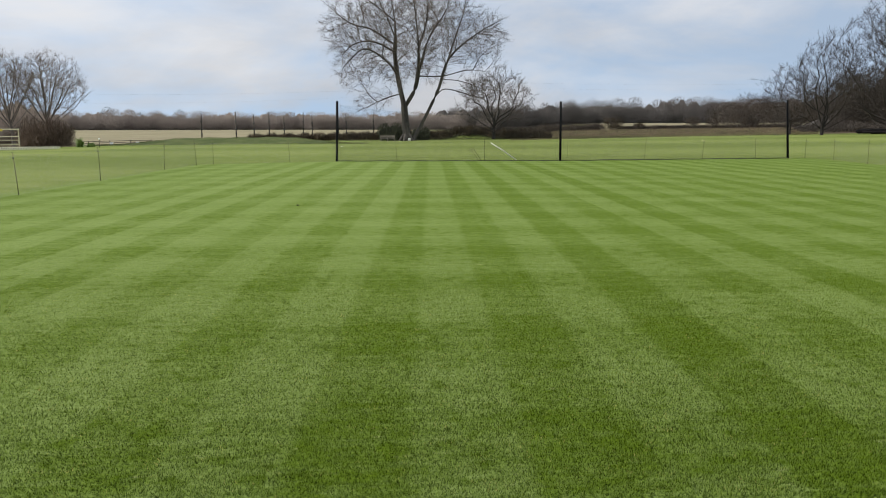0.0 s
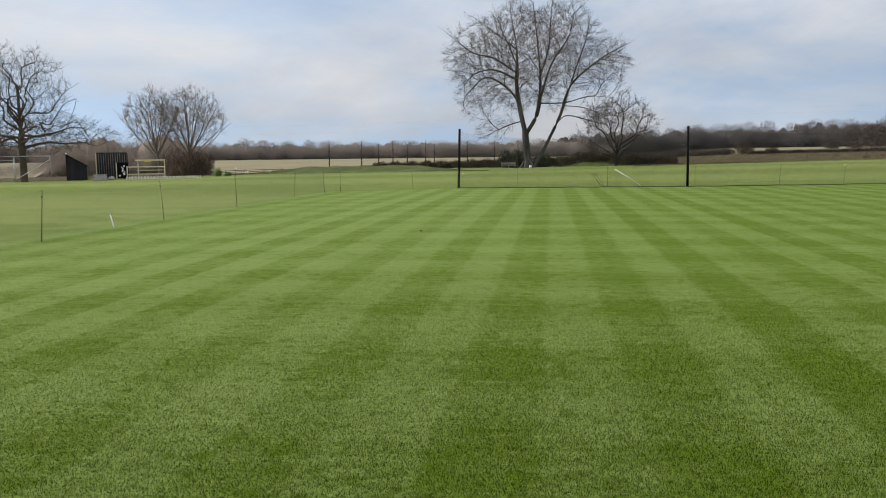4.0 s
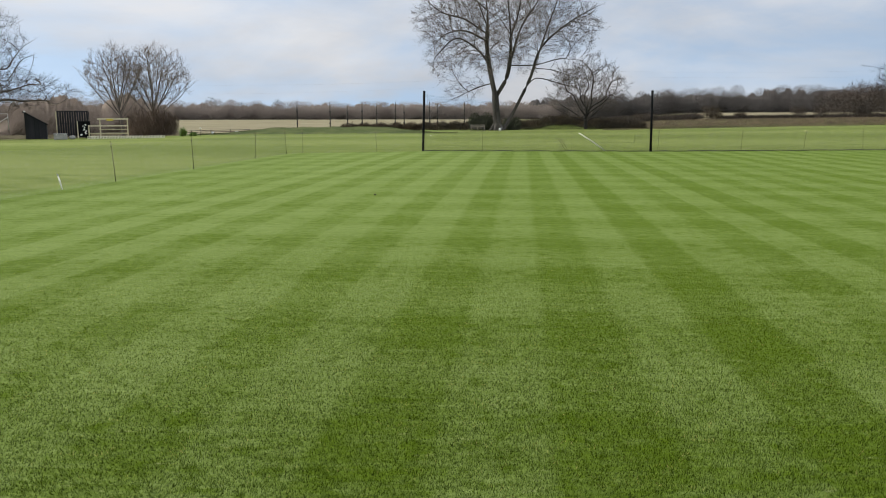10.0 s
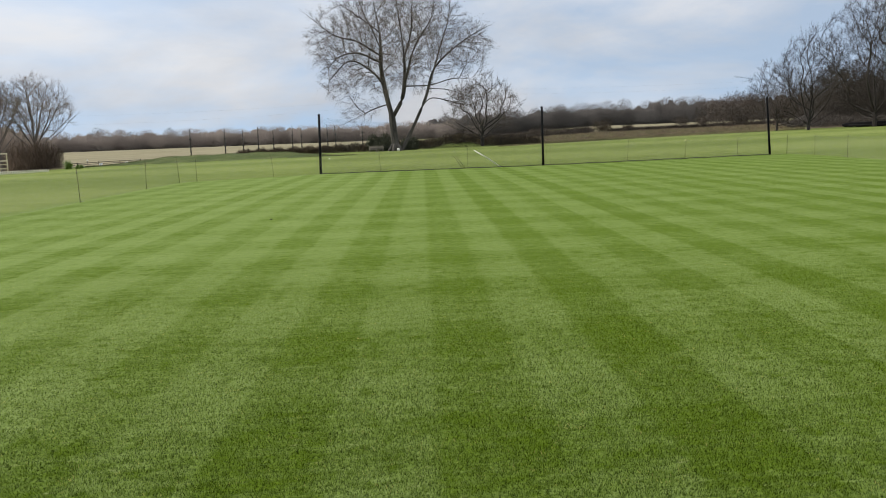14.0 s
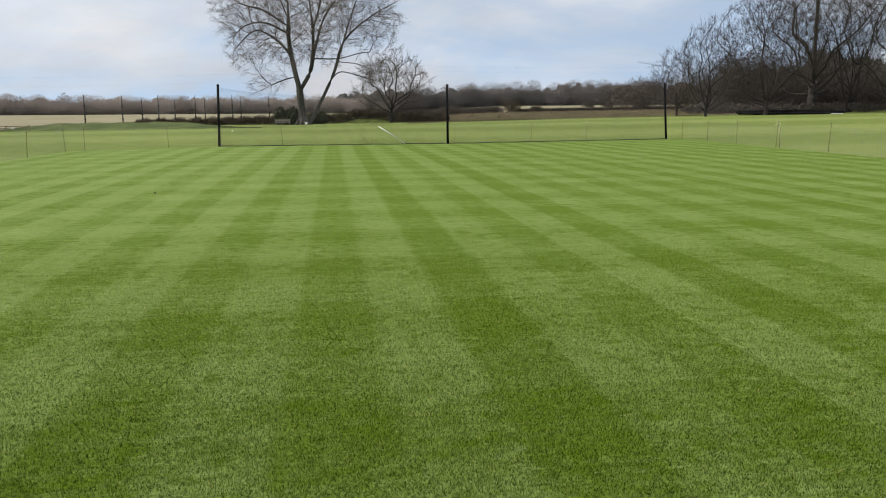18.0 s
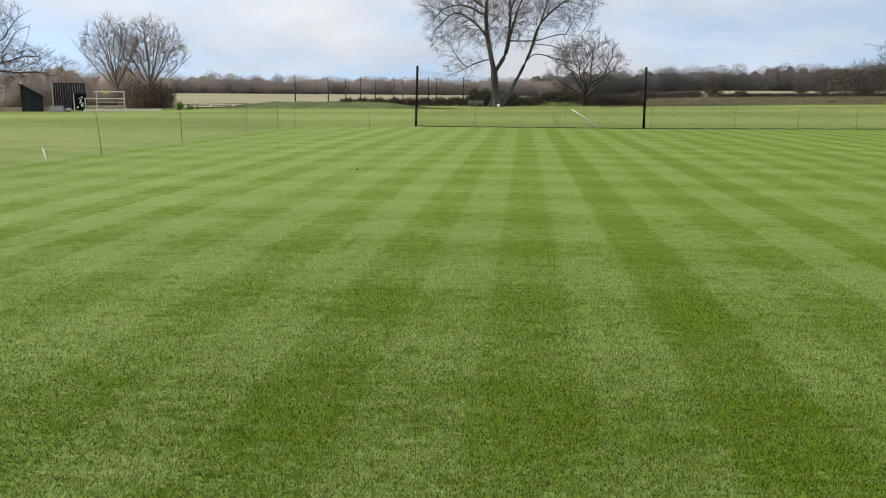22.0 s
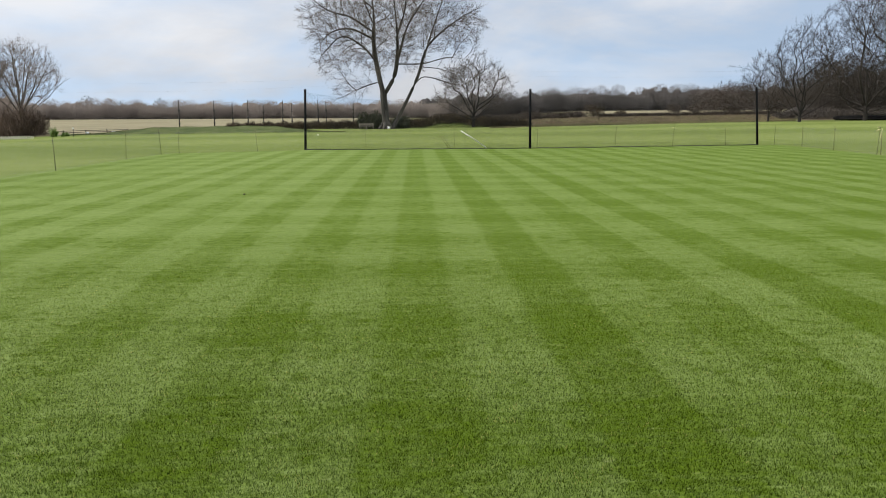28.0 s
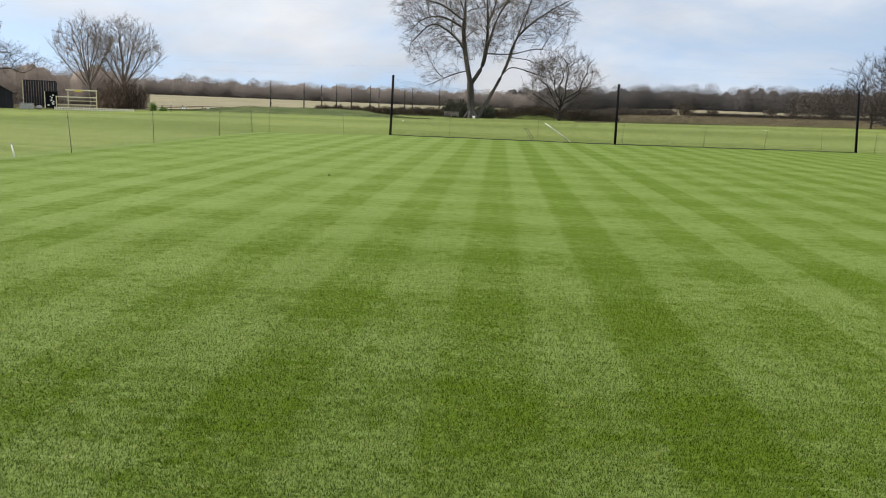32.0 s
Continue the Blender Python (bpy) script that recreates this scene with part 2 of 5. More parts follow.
    right = calc(t, "SUBTRACT", 1.0, step(t, calc(t, "SUBTRACT", x, calc(t, "MULTIPLY", y, 0.095)), 15.2, 15.45))
    edge = calc(t, "ADD", calc(t, "MULTIPLY", calc(t, "MAXIMUM", calc(t, "SUBTRACT", x, 6.0), 0.0), 0.21), 38.35)
    slant = calc(t, "ADD", calc(t, "MULTIPLY", calc(t, "ADD", x, 10.3), 0.52), 35.5)
    back = calc(t, "SUBTRACT", calc(t, "MINIMUM", edge, slant), y)
    inside = calc(t, "MULTIPLY", calc(t, "MULTIPLY", left, right), step(t, back, 0.0, 0.2))
    return blend(t, inside, field, square), fine, p


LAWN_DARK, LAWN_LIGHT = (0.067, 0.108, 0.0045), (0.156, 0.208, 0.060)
OUT_DARK, OUT_LIGHT = (0.092, 0.122, 0.021), (0.172, 0.202, 0.06)

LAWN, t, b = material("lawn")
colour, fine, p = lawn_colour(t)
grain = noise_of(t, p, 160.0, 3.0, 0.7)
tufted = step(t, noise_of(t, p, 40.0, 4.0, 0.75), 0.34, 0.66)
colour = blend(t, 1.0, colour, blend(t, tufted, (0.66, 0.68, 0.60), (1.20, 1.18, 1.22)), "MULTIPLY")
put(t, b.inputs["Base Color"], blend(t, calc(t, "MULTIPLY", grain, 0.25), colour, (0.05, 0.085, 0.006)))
put(t, b.inputs["Roughness"], 0.9), put(t, b.inputs["Specular IOR Level"], 0.06)
bump(t, b, grain, 0.5, 0.012)

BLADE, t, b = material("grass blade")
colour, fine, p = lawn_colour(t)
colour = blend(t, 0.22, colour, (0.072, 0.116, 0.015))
chance = t.nodes.new("ShaderNodeNewGeometry").outputs["Random Per Island"]
tint = blend(t, step(t, chance, 0.1, 0.95), (0.4, 0.45, 0.28), (1.7, 1.66, 1.7))
# clumps of a few blades stand or lie together
clump = step(t, noise_of(t, p, 85.0, 3.0, 0.7), 0.36, 0.66)
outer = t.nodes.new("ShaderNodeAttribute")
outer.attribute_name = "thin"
tint = blend(t, 1.0, tint, blend(t, clump, (0.74, 0.78, 0.62), (1.2, 1.17, 1.22)), "MULTIPLY")
# blade feet darkened in colour for shade between blades and dark thatch; tips pale
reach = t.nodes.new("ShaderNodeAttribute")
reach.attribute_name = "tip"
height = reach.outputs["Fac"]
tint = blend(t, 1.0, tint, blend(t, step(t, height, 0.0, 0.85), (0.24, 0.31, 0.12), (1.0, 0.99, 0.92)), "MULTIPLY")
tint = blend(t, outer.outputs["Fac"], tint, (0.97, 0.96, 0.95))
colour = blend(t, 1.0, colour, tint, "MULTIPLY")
straw = calc(t, "MULTIPLY", step(t, chance, 0.90, 0.93), step(t, noise_of(t, p, 6.0, 4.0, 0.65), 0.5, 0.68))
colour = blend(t, straw, colour, (0.36, 0.32, 0.13))
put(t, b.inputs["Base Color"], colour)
# light shines through thin blades
glow, both = t.nodes.new("ShaderNodeBsdfTranslucent"), t.nodes.new("ShaderNodeMixShader")
put(t, glow.inputs["Color"], blend(t, 1.0, colour, (1.25, 1.3, 0.5), "MULTIPLY"))
both.inputs[0].default_value = 0.3
t.links.new(b.outputs[0], both.inputs[1]), t.links.new(glow.outputs[0], both.inputs[2])
t.links.new(both.outputs[0], t.nodes["Material Output"].inputs[0])
soften(t, b, 0.3, (0, 0, 0.9))
put(t, b.inputs["Roughness"], 0.65), put(t, b.inputs["Specular IOR Level"], 0.06)


def rough_ground(name, dark, pale, scale=0.35):
    m, t, b = material(name)
    p = place_of(t)
    mix = calc(t, "ADD", calc(t, "MULTIPLY", noise_of(t, p, scale, 6.0, 0.62), 0.75), calc(t, "MULTIPLY", noise_of(t, p, scale * 9, 4.0), 0.35))
    put(t, b.inputs["Base Color"], blend(t, step(t, mix, 0.35, 0.75), dark, pale))
    put(t, b.inputs["Roughness"], 0.95), put(t, b.inputs["Specular IOR Level"], 0.1)
    bump(t, b, noise_of(t, p, 3.0, 5.0), 0.6, 0.15)
    return m


ROUGH_GREEN = rough_ground("rough green bank", (0.032, 0.05, 0.013), (0.085, 0.1, 0.034), 0.3)
STUBBLE = rough_ground("pale stubble field", (0.135, 0.122, 0.072), (0.205, 0.18, 0.112), 0.05)
DEAD = rough_ground("dead winter grass", (0.06, 0.07, 0.026), (0.155, 0.138, 0.066), 0.2)
# distance haze over the left woodland is painted in as a paler twig colour
MASS_LEFT = rough_ground("hazed mass of far winter twigs", (0.17, 0.142, 0.122), (0.28, 0.234, 0.2), 0.16)
MASS_EDGE = rough_ground("massed wood edge twigs", (0.024, 0.0212, 0.019), (0.064, 0.056, 0.049), 0.3)
MASS_RIGHT = rough_ground("massed far dark twigs", (0.06, 0.0545, 0.051), (0.12, 0.109, 0.102), 0.16)
MASS_SCRUB = rough_ground("massed scrub twigs", (0.145, 0.116, 0.095), (0.265, 0.216, 0.177), 0.4)
LITTER = rough_ground("leaf litter", (0.05, 0.038, 0.025), (0.11, 0.085, 0.055), 0.6)


def plain(name, dark, pale, scale=3.0, rough=0.8, metal=0.0, relief=0.2, stretch=(1, 1, 1), spec=0.3):
    m, t, b = material(name)
    obj = t.nodes.new("ShaderNodeTexCoord").outputs["Object"]
    mp = t.nodes.new("ShaderNodeMapping")
    mp.inputs["Scale"].default_value = stretch
    t.links.new(obj, mp.inputs["Vector"])
    v = mp.outputs[0]
    mix = calc(t, "ADD", calc(t, "MULTIPLY", noise_of(t, v, scale, 6.0, 0.6), 0.7), calc(t, "MULTIPLY", noise_of(t, v, scale * 12, 3.0), 0.35))
    one = t.nodes.new("ShaderNodeObjectInfo").outputs["Random"]
    mix = calc(t, "ADD", mix, calc(t, "MULTIPLY", calc(t, "SUBTRACT", one, 0.5), 0.25))
    put(t, b.inputs["Base Color"], blend(t, step(t, mix, 0.3, 0.75), dark, pale))
    put(t, b.inputs["Roughness"], rough), put(t, b.inputs["Metallic"], metal), put(t, b.inputs["Specular IOR Level"], spec)
    bump(t, b, noise_of(t, v, scale * 8, 4.0), relief, 0.01)
    return m


def twiggy(name, dark, pale, scale=0.5, vary=0.4, calm=False):
    """Bark and twigs: varied over the crown and from stem to stem."""
    m, t, b = material(name)
    p = place_of(t)
    chance = t.nodes.new("ShaderNodeNewGeometry").outputs["Random Per Island"]
    mix = calc(t, "ADD", calc(t, "MULTIPLY", noise_of(t, p, scale, 4.0), 0.7), calc(t, "MULTIPLY_ADD", chance, vary, 0.2 - vary * 0.5))
    put(t, b.inputs["Base Color"], blend(t, step(t, mix, 0.25, 0.8), dark, pale))
    put(t, b.inputs["Roughness"], 0.9), put(t, b.inputs["Specular IOR Level"], 0.15)
    if calm:
        soften(t, b, 0.45, (-0.25, -0.55, 0.75))
    return m


BARK_PALE = plain("pale grey bark", (0.016, 0.0145, 0.013), (0.145, 0.131, 0.115), 0.7, 0.9, 0, 0.6, (1, 1, 0.3))
BARK_DARK = plain("dark oak bark", (0.024, 0.0195, 0.0155), (0.10, 0.081, 0.063), 0.8, 0.95, 0, 0.7, (1, 1, 0.25))
BARK_GREY = plain("grey young bark", (0.055, 0.047, 0.041), (0.17, 0.148, 0.128), 0.8, 0.9, 0, 0.5, (1, 1, 0.25))
BARK_BLACK = plain("near-black bark", (0.012, 0.0105, 0.0095), (0.042, 0.036, 0.031), 0.8, 0.95, 0, 0.7, (1, 1, 0.25))
TWIG_PALE = twiggy("pale twigs", (0.045, 0.037, 0.031), (0.155, 0.127, 0.104))
TWIG_BROWN = twiggy("brown twigs", (0.11, 0.09, 0.077), (0.26, 0.215, 0.182))
TWIG_BLACK = twiggy("black twigs", (0.016, 0.013, 0.011), (0.055, 0.045, 0.037))
TWIG_DARK = twiggy("dark twigs", (0.028, 0.023, 0.019), (0.08, 0.063, 0.05))
# loose far twigs carry the same haze, lightened in their base colour
WOOD_LEFT = twiggy("hazed far winter wood", (0.21, 0.176, 0.15), (0.30, 0.253, 0.218), 0.03, 0.06, True)
WOOD_RIGHT = twiggy("far dark wood", (0.08, 0.072, 0.067), (0.138, 0.124, 0.116), 0.03, 0.06, True)
EVERGREEN = twiggy("evergreen", (0.028, 0.032, 0.02), (0.075, 0.078, 0.05), 0.2)
SCRUB = twiggy("brown scrub", (0.055, 0.04, 0.03), (0.18, 0.132, 0.096), 0.2)
BRAMBLE = twiggy("bramble", (0.024, 0.019, 0.014), (0.085, 0.064, 0.04), 0.6)
THICKET = twiggy("thicket", (0.03, 0.0262, 0.023), (0.078, 0.067, 0.058), 0.1, 0.15)
SCRUB_PALE = twiggy("pale brown scrub", (0.16, 0.127, 0.1), (0.31, 0.25, 0.2), 0.06, 0.12, True)
STRAW = twiggy("dead grass tufts", (0.055, 0.062, 0.023), (0.16, 0.135, 0.07), 0.12, 0.35, True)
STRAW_PALE = twiggy("pale dead grass", (0.13, 0.112, 0.066), (0.27, 0.228, 0.15), 0.2, 0.35, True)
TUFT = twiggy("green tufts", (0.036, 0.054, 0.014), (0.1, 0.11, 0.04), 0.25, 0.3, True)
BLACK_PAINT = plain("black painted steel", (0.004, 0.004, 0.005), (0.010, 0.010, 0.011), 2, 0.85, 0, 0.2, (1, 1, 1), 0.08)
BLACK_WOOD = plain("black stained boards", (0.008, 0.008, 0.010), (0.024, 0.024, 0.03), 1.2, 0.7, 0, 0.3, (6, 6, 0.5))
STAKE = plain("weathered metal stake", (0.09, 0.086, 0.042), (0.19, 0.178, 0.095), 6, 0.8, 0, 0.2, (1, 1, 1), 0.1)
NET_BLACK = plain("black net cord", (0.02, 0.022, 0.02), (0.04, 0.043, 0.04), 5, 0.8)
NET_GREY = plain("grey green net cord", (0.13, 0.145, 0.115), (0.21, 0.225, 0.19), 5, 0.8)
WHITE = plain("white paint", (0.62, 0.62, 0.60), (0.82, 0.82, 0.80), 3, 0.5)
CREAM = plain("cream cord", (0.55, 0.53, 0.42), (0.75, 0.72, 0.6), 3, 0.6)
RIBBON = plain("faded yellow ribbon", (0.36, 0.34, 0.18), (0.55, 0.52, 0.3), 5, 0.8)
RAW_WOOD = plain("pale sawn timber", (0.44, 0.39, 0.25), (0.66, 0.6, 0.43), 1.5, 0.8, 0, 0.3, (5, 5, 0.6))
BENCH_WOOD = plain("weathered bench timber", (0.14, 0.12, 0.10), (0.28, 0.25, 0.21), 2, 0.85, 0, 0.3)
GREY_METAL = plain("galvanised tube", (0.38, 0.38, 0.36), (0.56, 0.56, 0.53), 3, 0.6, 0.2)
GREY_BOX = plain("grey weathered plastic", (0.2, 0.2, 0.19), (0.33, 0.33, 0.31), 2, 0.6)
YELLOW = plain("yellow sign", (0.55, 0.45, 0.06), (0.72, 0.6, 0.1), 2, 0.5)
SHEETING = plain("black sheeting", (0.006, 0.006, 0.007), (0.018, 0.017, 0.016), 1.5, 0.9, 0, 0.6, (1, 1, 1), 0.05)
POLE_WOOD = plain("dark timber pole", (0.03, 0.025, 0.02), (0.08, 0.068, 0.055), 3, 0.85)
CABLE = plain("cable", (0.12, 0.125, 0.13), (0.16, 0.165, 0.17), 1, 0.6)
LEAF = plain("fresh green leaf", (0.04, 0.085, 0.012), (0.12, 0.19, 0.03), 3, 0.5)
DEBRIS = plain("dark debris", (0.02, 0.015, 0.01), (0.05, 0.04, 0.03), 8, 0.9)


# ---------------------------------------------------------------- mesh helpers
def mesh_of(name, verts, faces, mat, smooth=False):
    me = bpy.data.meshes.new(name)
    me.from_pydata([tuple(v) for v in verts], [], faces)
    me.materials.append(mat)
    if smooth:
        me.polygons.foreach_set("use_smooth", [True] * len(me.polygons))
    me.update()
    return me


def triangles(name, corners, mat):
    """A mesh of loose triangles from an (n, 3, 3) array."""
    n = len(corners)
    me = bpy.data.meshes.new(name)
    me.vertices.add(n * 3), me.loops.add(n * 3), me.polygons.add(n)
    me.vertices.foreach_set("co", np.asarray(corners, np.float32).ravel())
    me.loops.foreach_set("vertex_index", np.arange(n * 3, dtype=np.int32))
    me.polygons.foreach_set("loop_start", np.arange(0, n * 3, 3, dtype=np.int32))
    me.update(calc_edges=True)
    me.materials.append(mat)
    return me


def thing(name, x, y, z, label, category, group="", kind="", turn=0.0):
    ob = new(name)
    ob.matrix_basis = pose(x, y, z, 0, 0, turn)
    ob.empty_display_size = 0.2
    return tagged(ob, label, category, group, kind)


def part(name, me, parent, label="", m=None):
    ob = new(name, me)
    ob.parent = parent
    if m is not None:
        ob.matrix_basis = m
    if label:
        tagged(ob, label)
    return ob


def box(name, size, mat, bevel=0.006):
    bm = bmesh.new()
    bmesh.ops.create_cube(bm, size=1.0)
    bmesh.ops.scale(bm, vec=size, verts=bm.verts)
    if bevel:
        bmesh.ops.bevel(bm, geom=bm.edges[:], offset=min(bevel, min(size) * 0.3), segments=1, affect="EDGES")
    me = bpy.data.meshes.new(name)
    bm.to_mesh(me), bm.free()
    me.materials.append(mat)
    return me


def tube(V, F, pts, rads, sides=4, cap=False):
    """Adds a tapered tube along pts to the lists V and F."""
    pts = [Vector(q) for q in pts]
    n, first = len(pts), len(V)
    for i, q in enumerate(pts):
        way = (pts[min(i + 1, n - 1)] - pts[max(i - 1, 0)])
        if way.length < 1e-9:
            way = Vector((0, 0, 1))
        way.normalize()
        side = way.cross(Vector((0.13, 0.31, 0.94)) if abs(way.z) < 0.9 else Vector((1, 0.1, 0))).normalized()
        over = way.cross(side)
        for k in range(sides):
            a = 2 * math.pi * k / sides
            V.append(tuple(q + (side * math.cos(a) + over * math.sin(a)) * rads[i]))
    for i in range(n - 1):
        for k in range(sides):
            a, c = first + i * sides + k, first + i * sides + (k + 1) % sides
            F.append((a, c, c + sides, a + sides))
    if cap:
        F.append(tuple(range(first + sides - 1, first - 1, -1)))
        F.append(tuple(range(first + (n - 1) * sides, first + n * sides)))


def tube_mesh(name, runs, mat, sides=6, smooth=True):
    V, F = [], []
    for pts, rads in runs:
        tube(V, F, pts, rads if isinstance(rads, (list, tuple)) else [rads] * len(pts), sides, True)
    return mesh_of(name, V, F, mat, smooth)


# ---------------------------------------------------------------- ground
def ease(a, c, v):
    k = min(1.0, max(0.0, (v - a) / (c - a)))
    return k * k * (3 - 2 * k)


def hump(v, half):
    k = min(1.0, abs(v) / half)
    return (1 - k * k) ** 2


def bank_line(az):
    return 108 - 0.9 * (az + 20)


def ground_z(x, y):
    r, az = math.hypot(x, y), math.degrees(math.atan2(x, y))
    if abs(az) > 75:
        return 0.0
    side = 1 - ease(55, 75, abs(az))
    tilt = 0.0105 * max(-95, min(95, x)) * ease(42, 98, r)
    right = ease(4, 12, az)
    far_left = ease(130, 450, r) * (1.6 - tilt)
    far_right = 0.95 * ease(138, 205, r) + 2.8 * ease(205, 450, r)
    z = tilt + far_left * (1 - right) + far_right * right
    z += 0.85 * hump(r - bank_line(az) - 7, 7) * ease(-22.5, -17, az) * (1 - ease(-11, -6, az)) * (0.94 + 0.06 * math.sin(az * 3.1))
    z -= 0.06 * ease(92, 112, r) * (1 - ease(3, 9, abs(az)))
    z += 0.75 * hump(az - 2.6, 2.3) * hump(r - 130, 9)
    z += ease(700, 2500, r) * 6
    z -= 0.17 * ease(21, 28, -az) * ease(60, 98, r)
    return z * side


def polar(az, r):
    return r * math.sin(radians(az)), r * math.cos(radians(az))


def region(az, r):
    if abs(az) > 60:
        return 0 if r < 150 else 2
    if r > 452:
        return 4
    if az < -5.2:
        low = bank_line(az)
        if az < -24:
            return 0 if r < 112 else (3 if r < 150 else 2)
        return 0 if r < low else (1 if r < low + 15 * ease(-6.2, -8, az) else (2 if az < -9 or r > 134 else 0))
    if az < 6:
        return 0 if r < 134 else (3 if r < 150 or az > -0.5 else 2)
    edge = 112 + (az - 9) * 1.9
    if az > 26:
        return 0 if r < edge + 2 else 4
    return 0 if r < edge else (3 if r < 205 or az < 11 else 2)


angles = list(np.arange(-60, 60.01, 0.75)) + list(np.arange(66, 299, 6.0))
rings = list(np.arange(6, 80, 6.0)) + list(np.arange(80, 214, 2.0)) + list(np.arange(215, 460, 12.0)) + [470, 520, 600, 750, 1000, 1400, 2000, 3000, 4400]
V, F, S = [(0.0, 0.0, 0.0)], [], []
for r in rings:
    for a in angles:
        x, y = polar(a, r)
        az = a if a <= 180 else a - 360
        V.append((x, y, ground_z(x, y)))
n = len(angles)
for k in range(n):
    F.append((0, 1 + (k + 1) % n, 1 + k)), S.append(0)
for j in range(len(rings) - 1):
    for k in range(n):
        a, c = 1 + j * n + k, 1 + j * n + (k + 1) % n
        F.append((a, c, c + n, a + n))
        mid = angles[k] + 0.4
        S.append(region(mid if mid <= 180 else mid - 360, (rings[j] + rings[j + 1]) / 2))
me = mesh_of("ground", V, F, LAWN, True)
for m in (ROUGH_GREEN, STUBBLE, DEAD, LITTER):
    me.materials.append(m)
me.polygons.foreach_set("material_index", S)
tagged(new("ground", me), "striped mown cricket square and wide grass outfield running to fields", "ground", kind="structure")


# ---------------------------------------------------------------- grass blades on the square
def grass():
    rng = np.random.default_rng(4)
    count = 1250000
    near, far, power = 0.9, 20.0, 0.42
    u = rng.random(count)
    r = (near**power + u * (far**power - near**power)) ** (1 / power)
    reach = 44 + 14 * np.clip((9 - r) / 6, 0, 1)
    a = np.radians(rng.uniform(-1, 1, count) * reach + rng.normal(0, 1, count) * (3.0 + 22 * np.clip((4 - r) / 3, 0, 1)))
    x, y = r * np.sin(a), r * np.cos(a)
    fade = rng.random(count) < np.clip((19 - r) / 14, 0, 1) * np.clip((r - 0.9) / 1.1, 0.03, 1)
    keep = fade & (x > -10.5) & (x < 15.2 + 0.095 * y) & (y < 38.2) & (y < 35.5 + 0.52 * (x + 10.3))
    x, y, r = x[keep], y[keep], r[keep]
    count = len(x)
    lane = np.sin((x - PHASE) * math.pi / STRIPE)
    nap = np.where(lane + rng.normal(0, 0.3, count) < 0, 1.0, -1.0) * 0.22 + rng.normal(0, 0.5, count)
    high = rng.uniform(0.008, 0.020, count) * (1 - 0.85 * np.clip((r - 3.5) / 8, 0, 1))
    wide = 0.0016 * (np.maximum(r, 3) / 3) ** 0.75
    turn = rng.uniform(0, 2 * math.pi, count)
    base = np.stack([x, y, np.full(count, -0.001)], -1)
    side = np.stack([np.cos(turn), np.sin(turn), np.zeros(count)], -1) * wide[:, None]
    lean = np.stack([rng.normal(0, 0.45, count), nap, np.zeros(count)], -1) * high[:, None]
    tip = base + lean
    tip[:, 2] = high
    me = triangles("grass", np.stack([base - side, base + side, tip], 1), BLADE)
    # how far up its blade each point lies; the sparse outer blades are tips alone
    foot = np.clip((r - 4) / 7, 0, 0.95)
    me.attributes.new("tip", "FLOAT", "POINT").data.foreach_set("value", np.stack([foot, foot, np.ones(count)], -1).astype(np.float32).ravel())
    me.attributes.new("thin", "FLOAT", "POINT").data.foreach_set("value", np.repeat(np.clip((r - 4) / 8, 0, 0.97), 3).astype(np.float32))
    return me


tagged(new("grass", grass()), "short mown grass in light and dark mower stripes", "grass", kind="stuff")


# ---------------------------------------------------------------- nets and fences
def net_mesh(name, a, c, height, cell, cord, mat, sag=0.0, low=0.015):
    """A hung net of real cords between two feet a and c."""
    V, F = [], []
    a, c = Vector(a), Vector(c)
    run = c - a
    cols = max(2, int(run.length / cell))
    rows = max(2, int(height / cell))

    def at(u, v):
        drop = 1 - sag * 4 * u * (1 - u)
        q = a + run * u
        return (q.x, q.y, q.z + low + (height * (1 - (1 - drop) * v**3) - low) * v)

    for i in range(cols + 1):
        u = i / cols
        tube(V, F, [at(u, 0), at(u, 1)], [cord, cord], 3)
    cuts = 8
    for j in range(rows + 1):
        tube(V, F, [at(k / cuts, j / rows) for k in range(cuts + 1)], [cord * (1.6 if j in (0, rows) else 1)] * (cuts + 1), 3)
    return mesh_of(name, V, F, mat)


fence = thing("practice_net", -5.0, 38.3, 0, "tall black ball-stop net hung on three black poles", "net")
POLES = [((-5.0, 38.3), (0.07, 0.0), 2.82), ((5.86, 38.43), (-0.02, 0.0), 2.80), ((18.2, 41.0), (-0.2, 0.0), 2.95)]
for (x, y), (dx, dy), h in POLES:
    runs = [([(x - dx * 0.1, y, -0.15), (x + dx, y + dy, h)], [0.062, 0.055])]
    part("pole", tube_mesh("pole", runs, BLACK_PAINT, 8), fence, m=pose(5.0, -38.3, 0))
    part("cap", tube_mesh("cap", [([(x + dx, y, h - 0.01), (x + dx, y, h + 0.03), (x + dx, y, h + 0.055)], [0.066, 0.066, 0.02])], BLACK_PAINT, 8), fence, m=pose(5.0, -38.3, 0))
for k in range(2):
    (a, _, h), (c, _, _) = POLES[k], POLES[k + 1]
    part("net_panel", net_mesh("net_panel", (*a, 0), (*c, 0), h - 0.1, 0.045, 0.0014, NET_BLACK, 0.16 if k == 0 else 0.1), fence, m=pose(5.0, -38.3, 0))
    q = [(a[0] + (c[0] - a[0]) * u, a[1] + (c[1] - a[1]) * u - 0.05, 0.02 + 0.008 * math.sin(u * 40)) for u in np.linspace(0, 1, 40)]
    part("ground_hem", tube_mesh("ground_hem", [(q, 0.018)], NET_BLACK, 5), fence, "net hem bunched on the grass", m=pose(5.0, -38.3, 0))

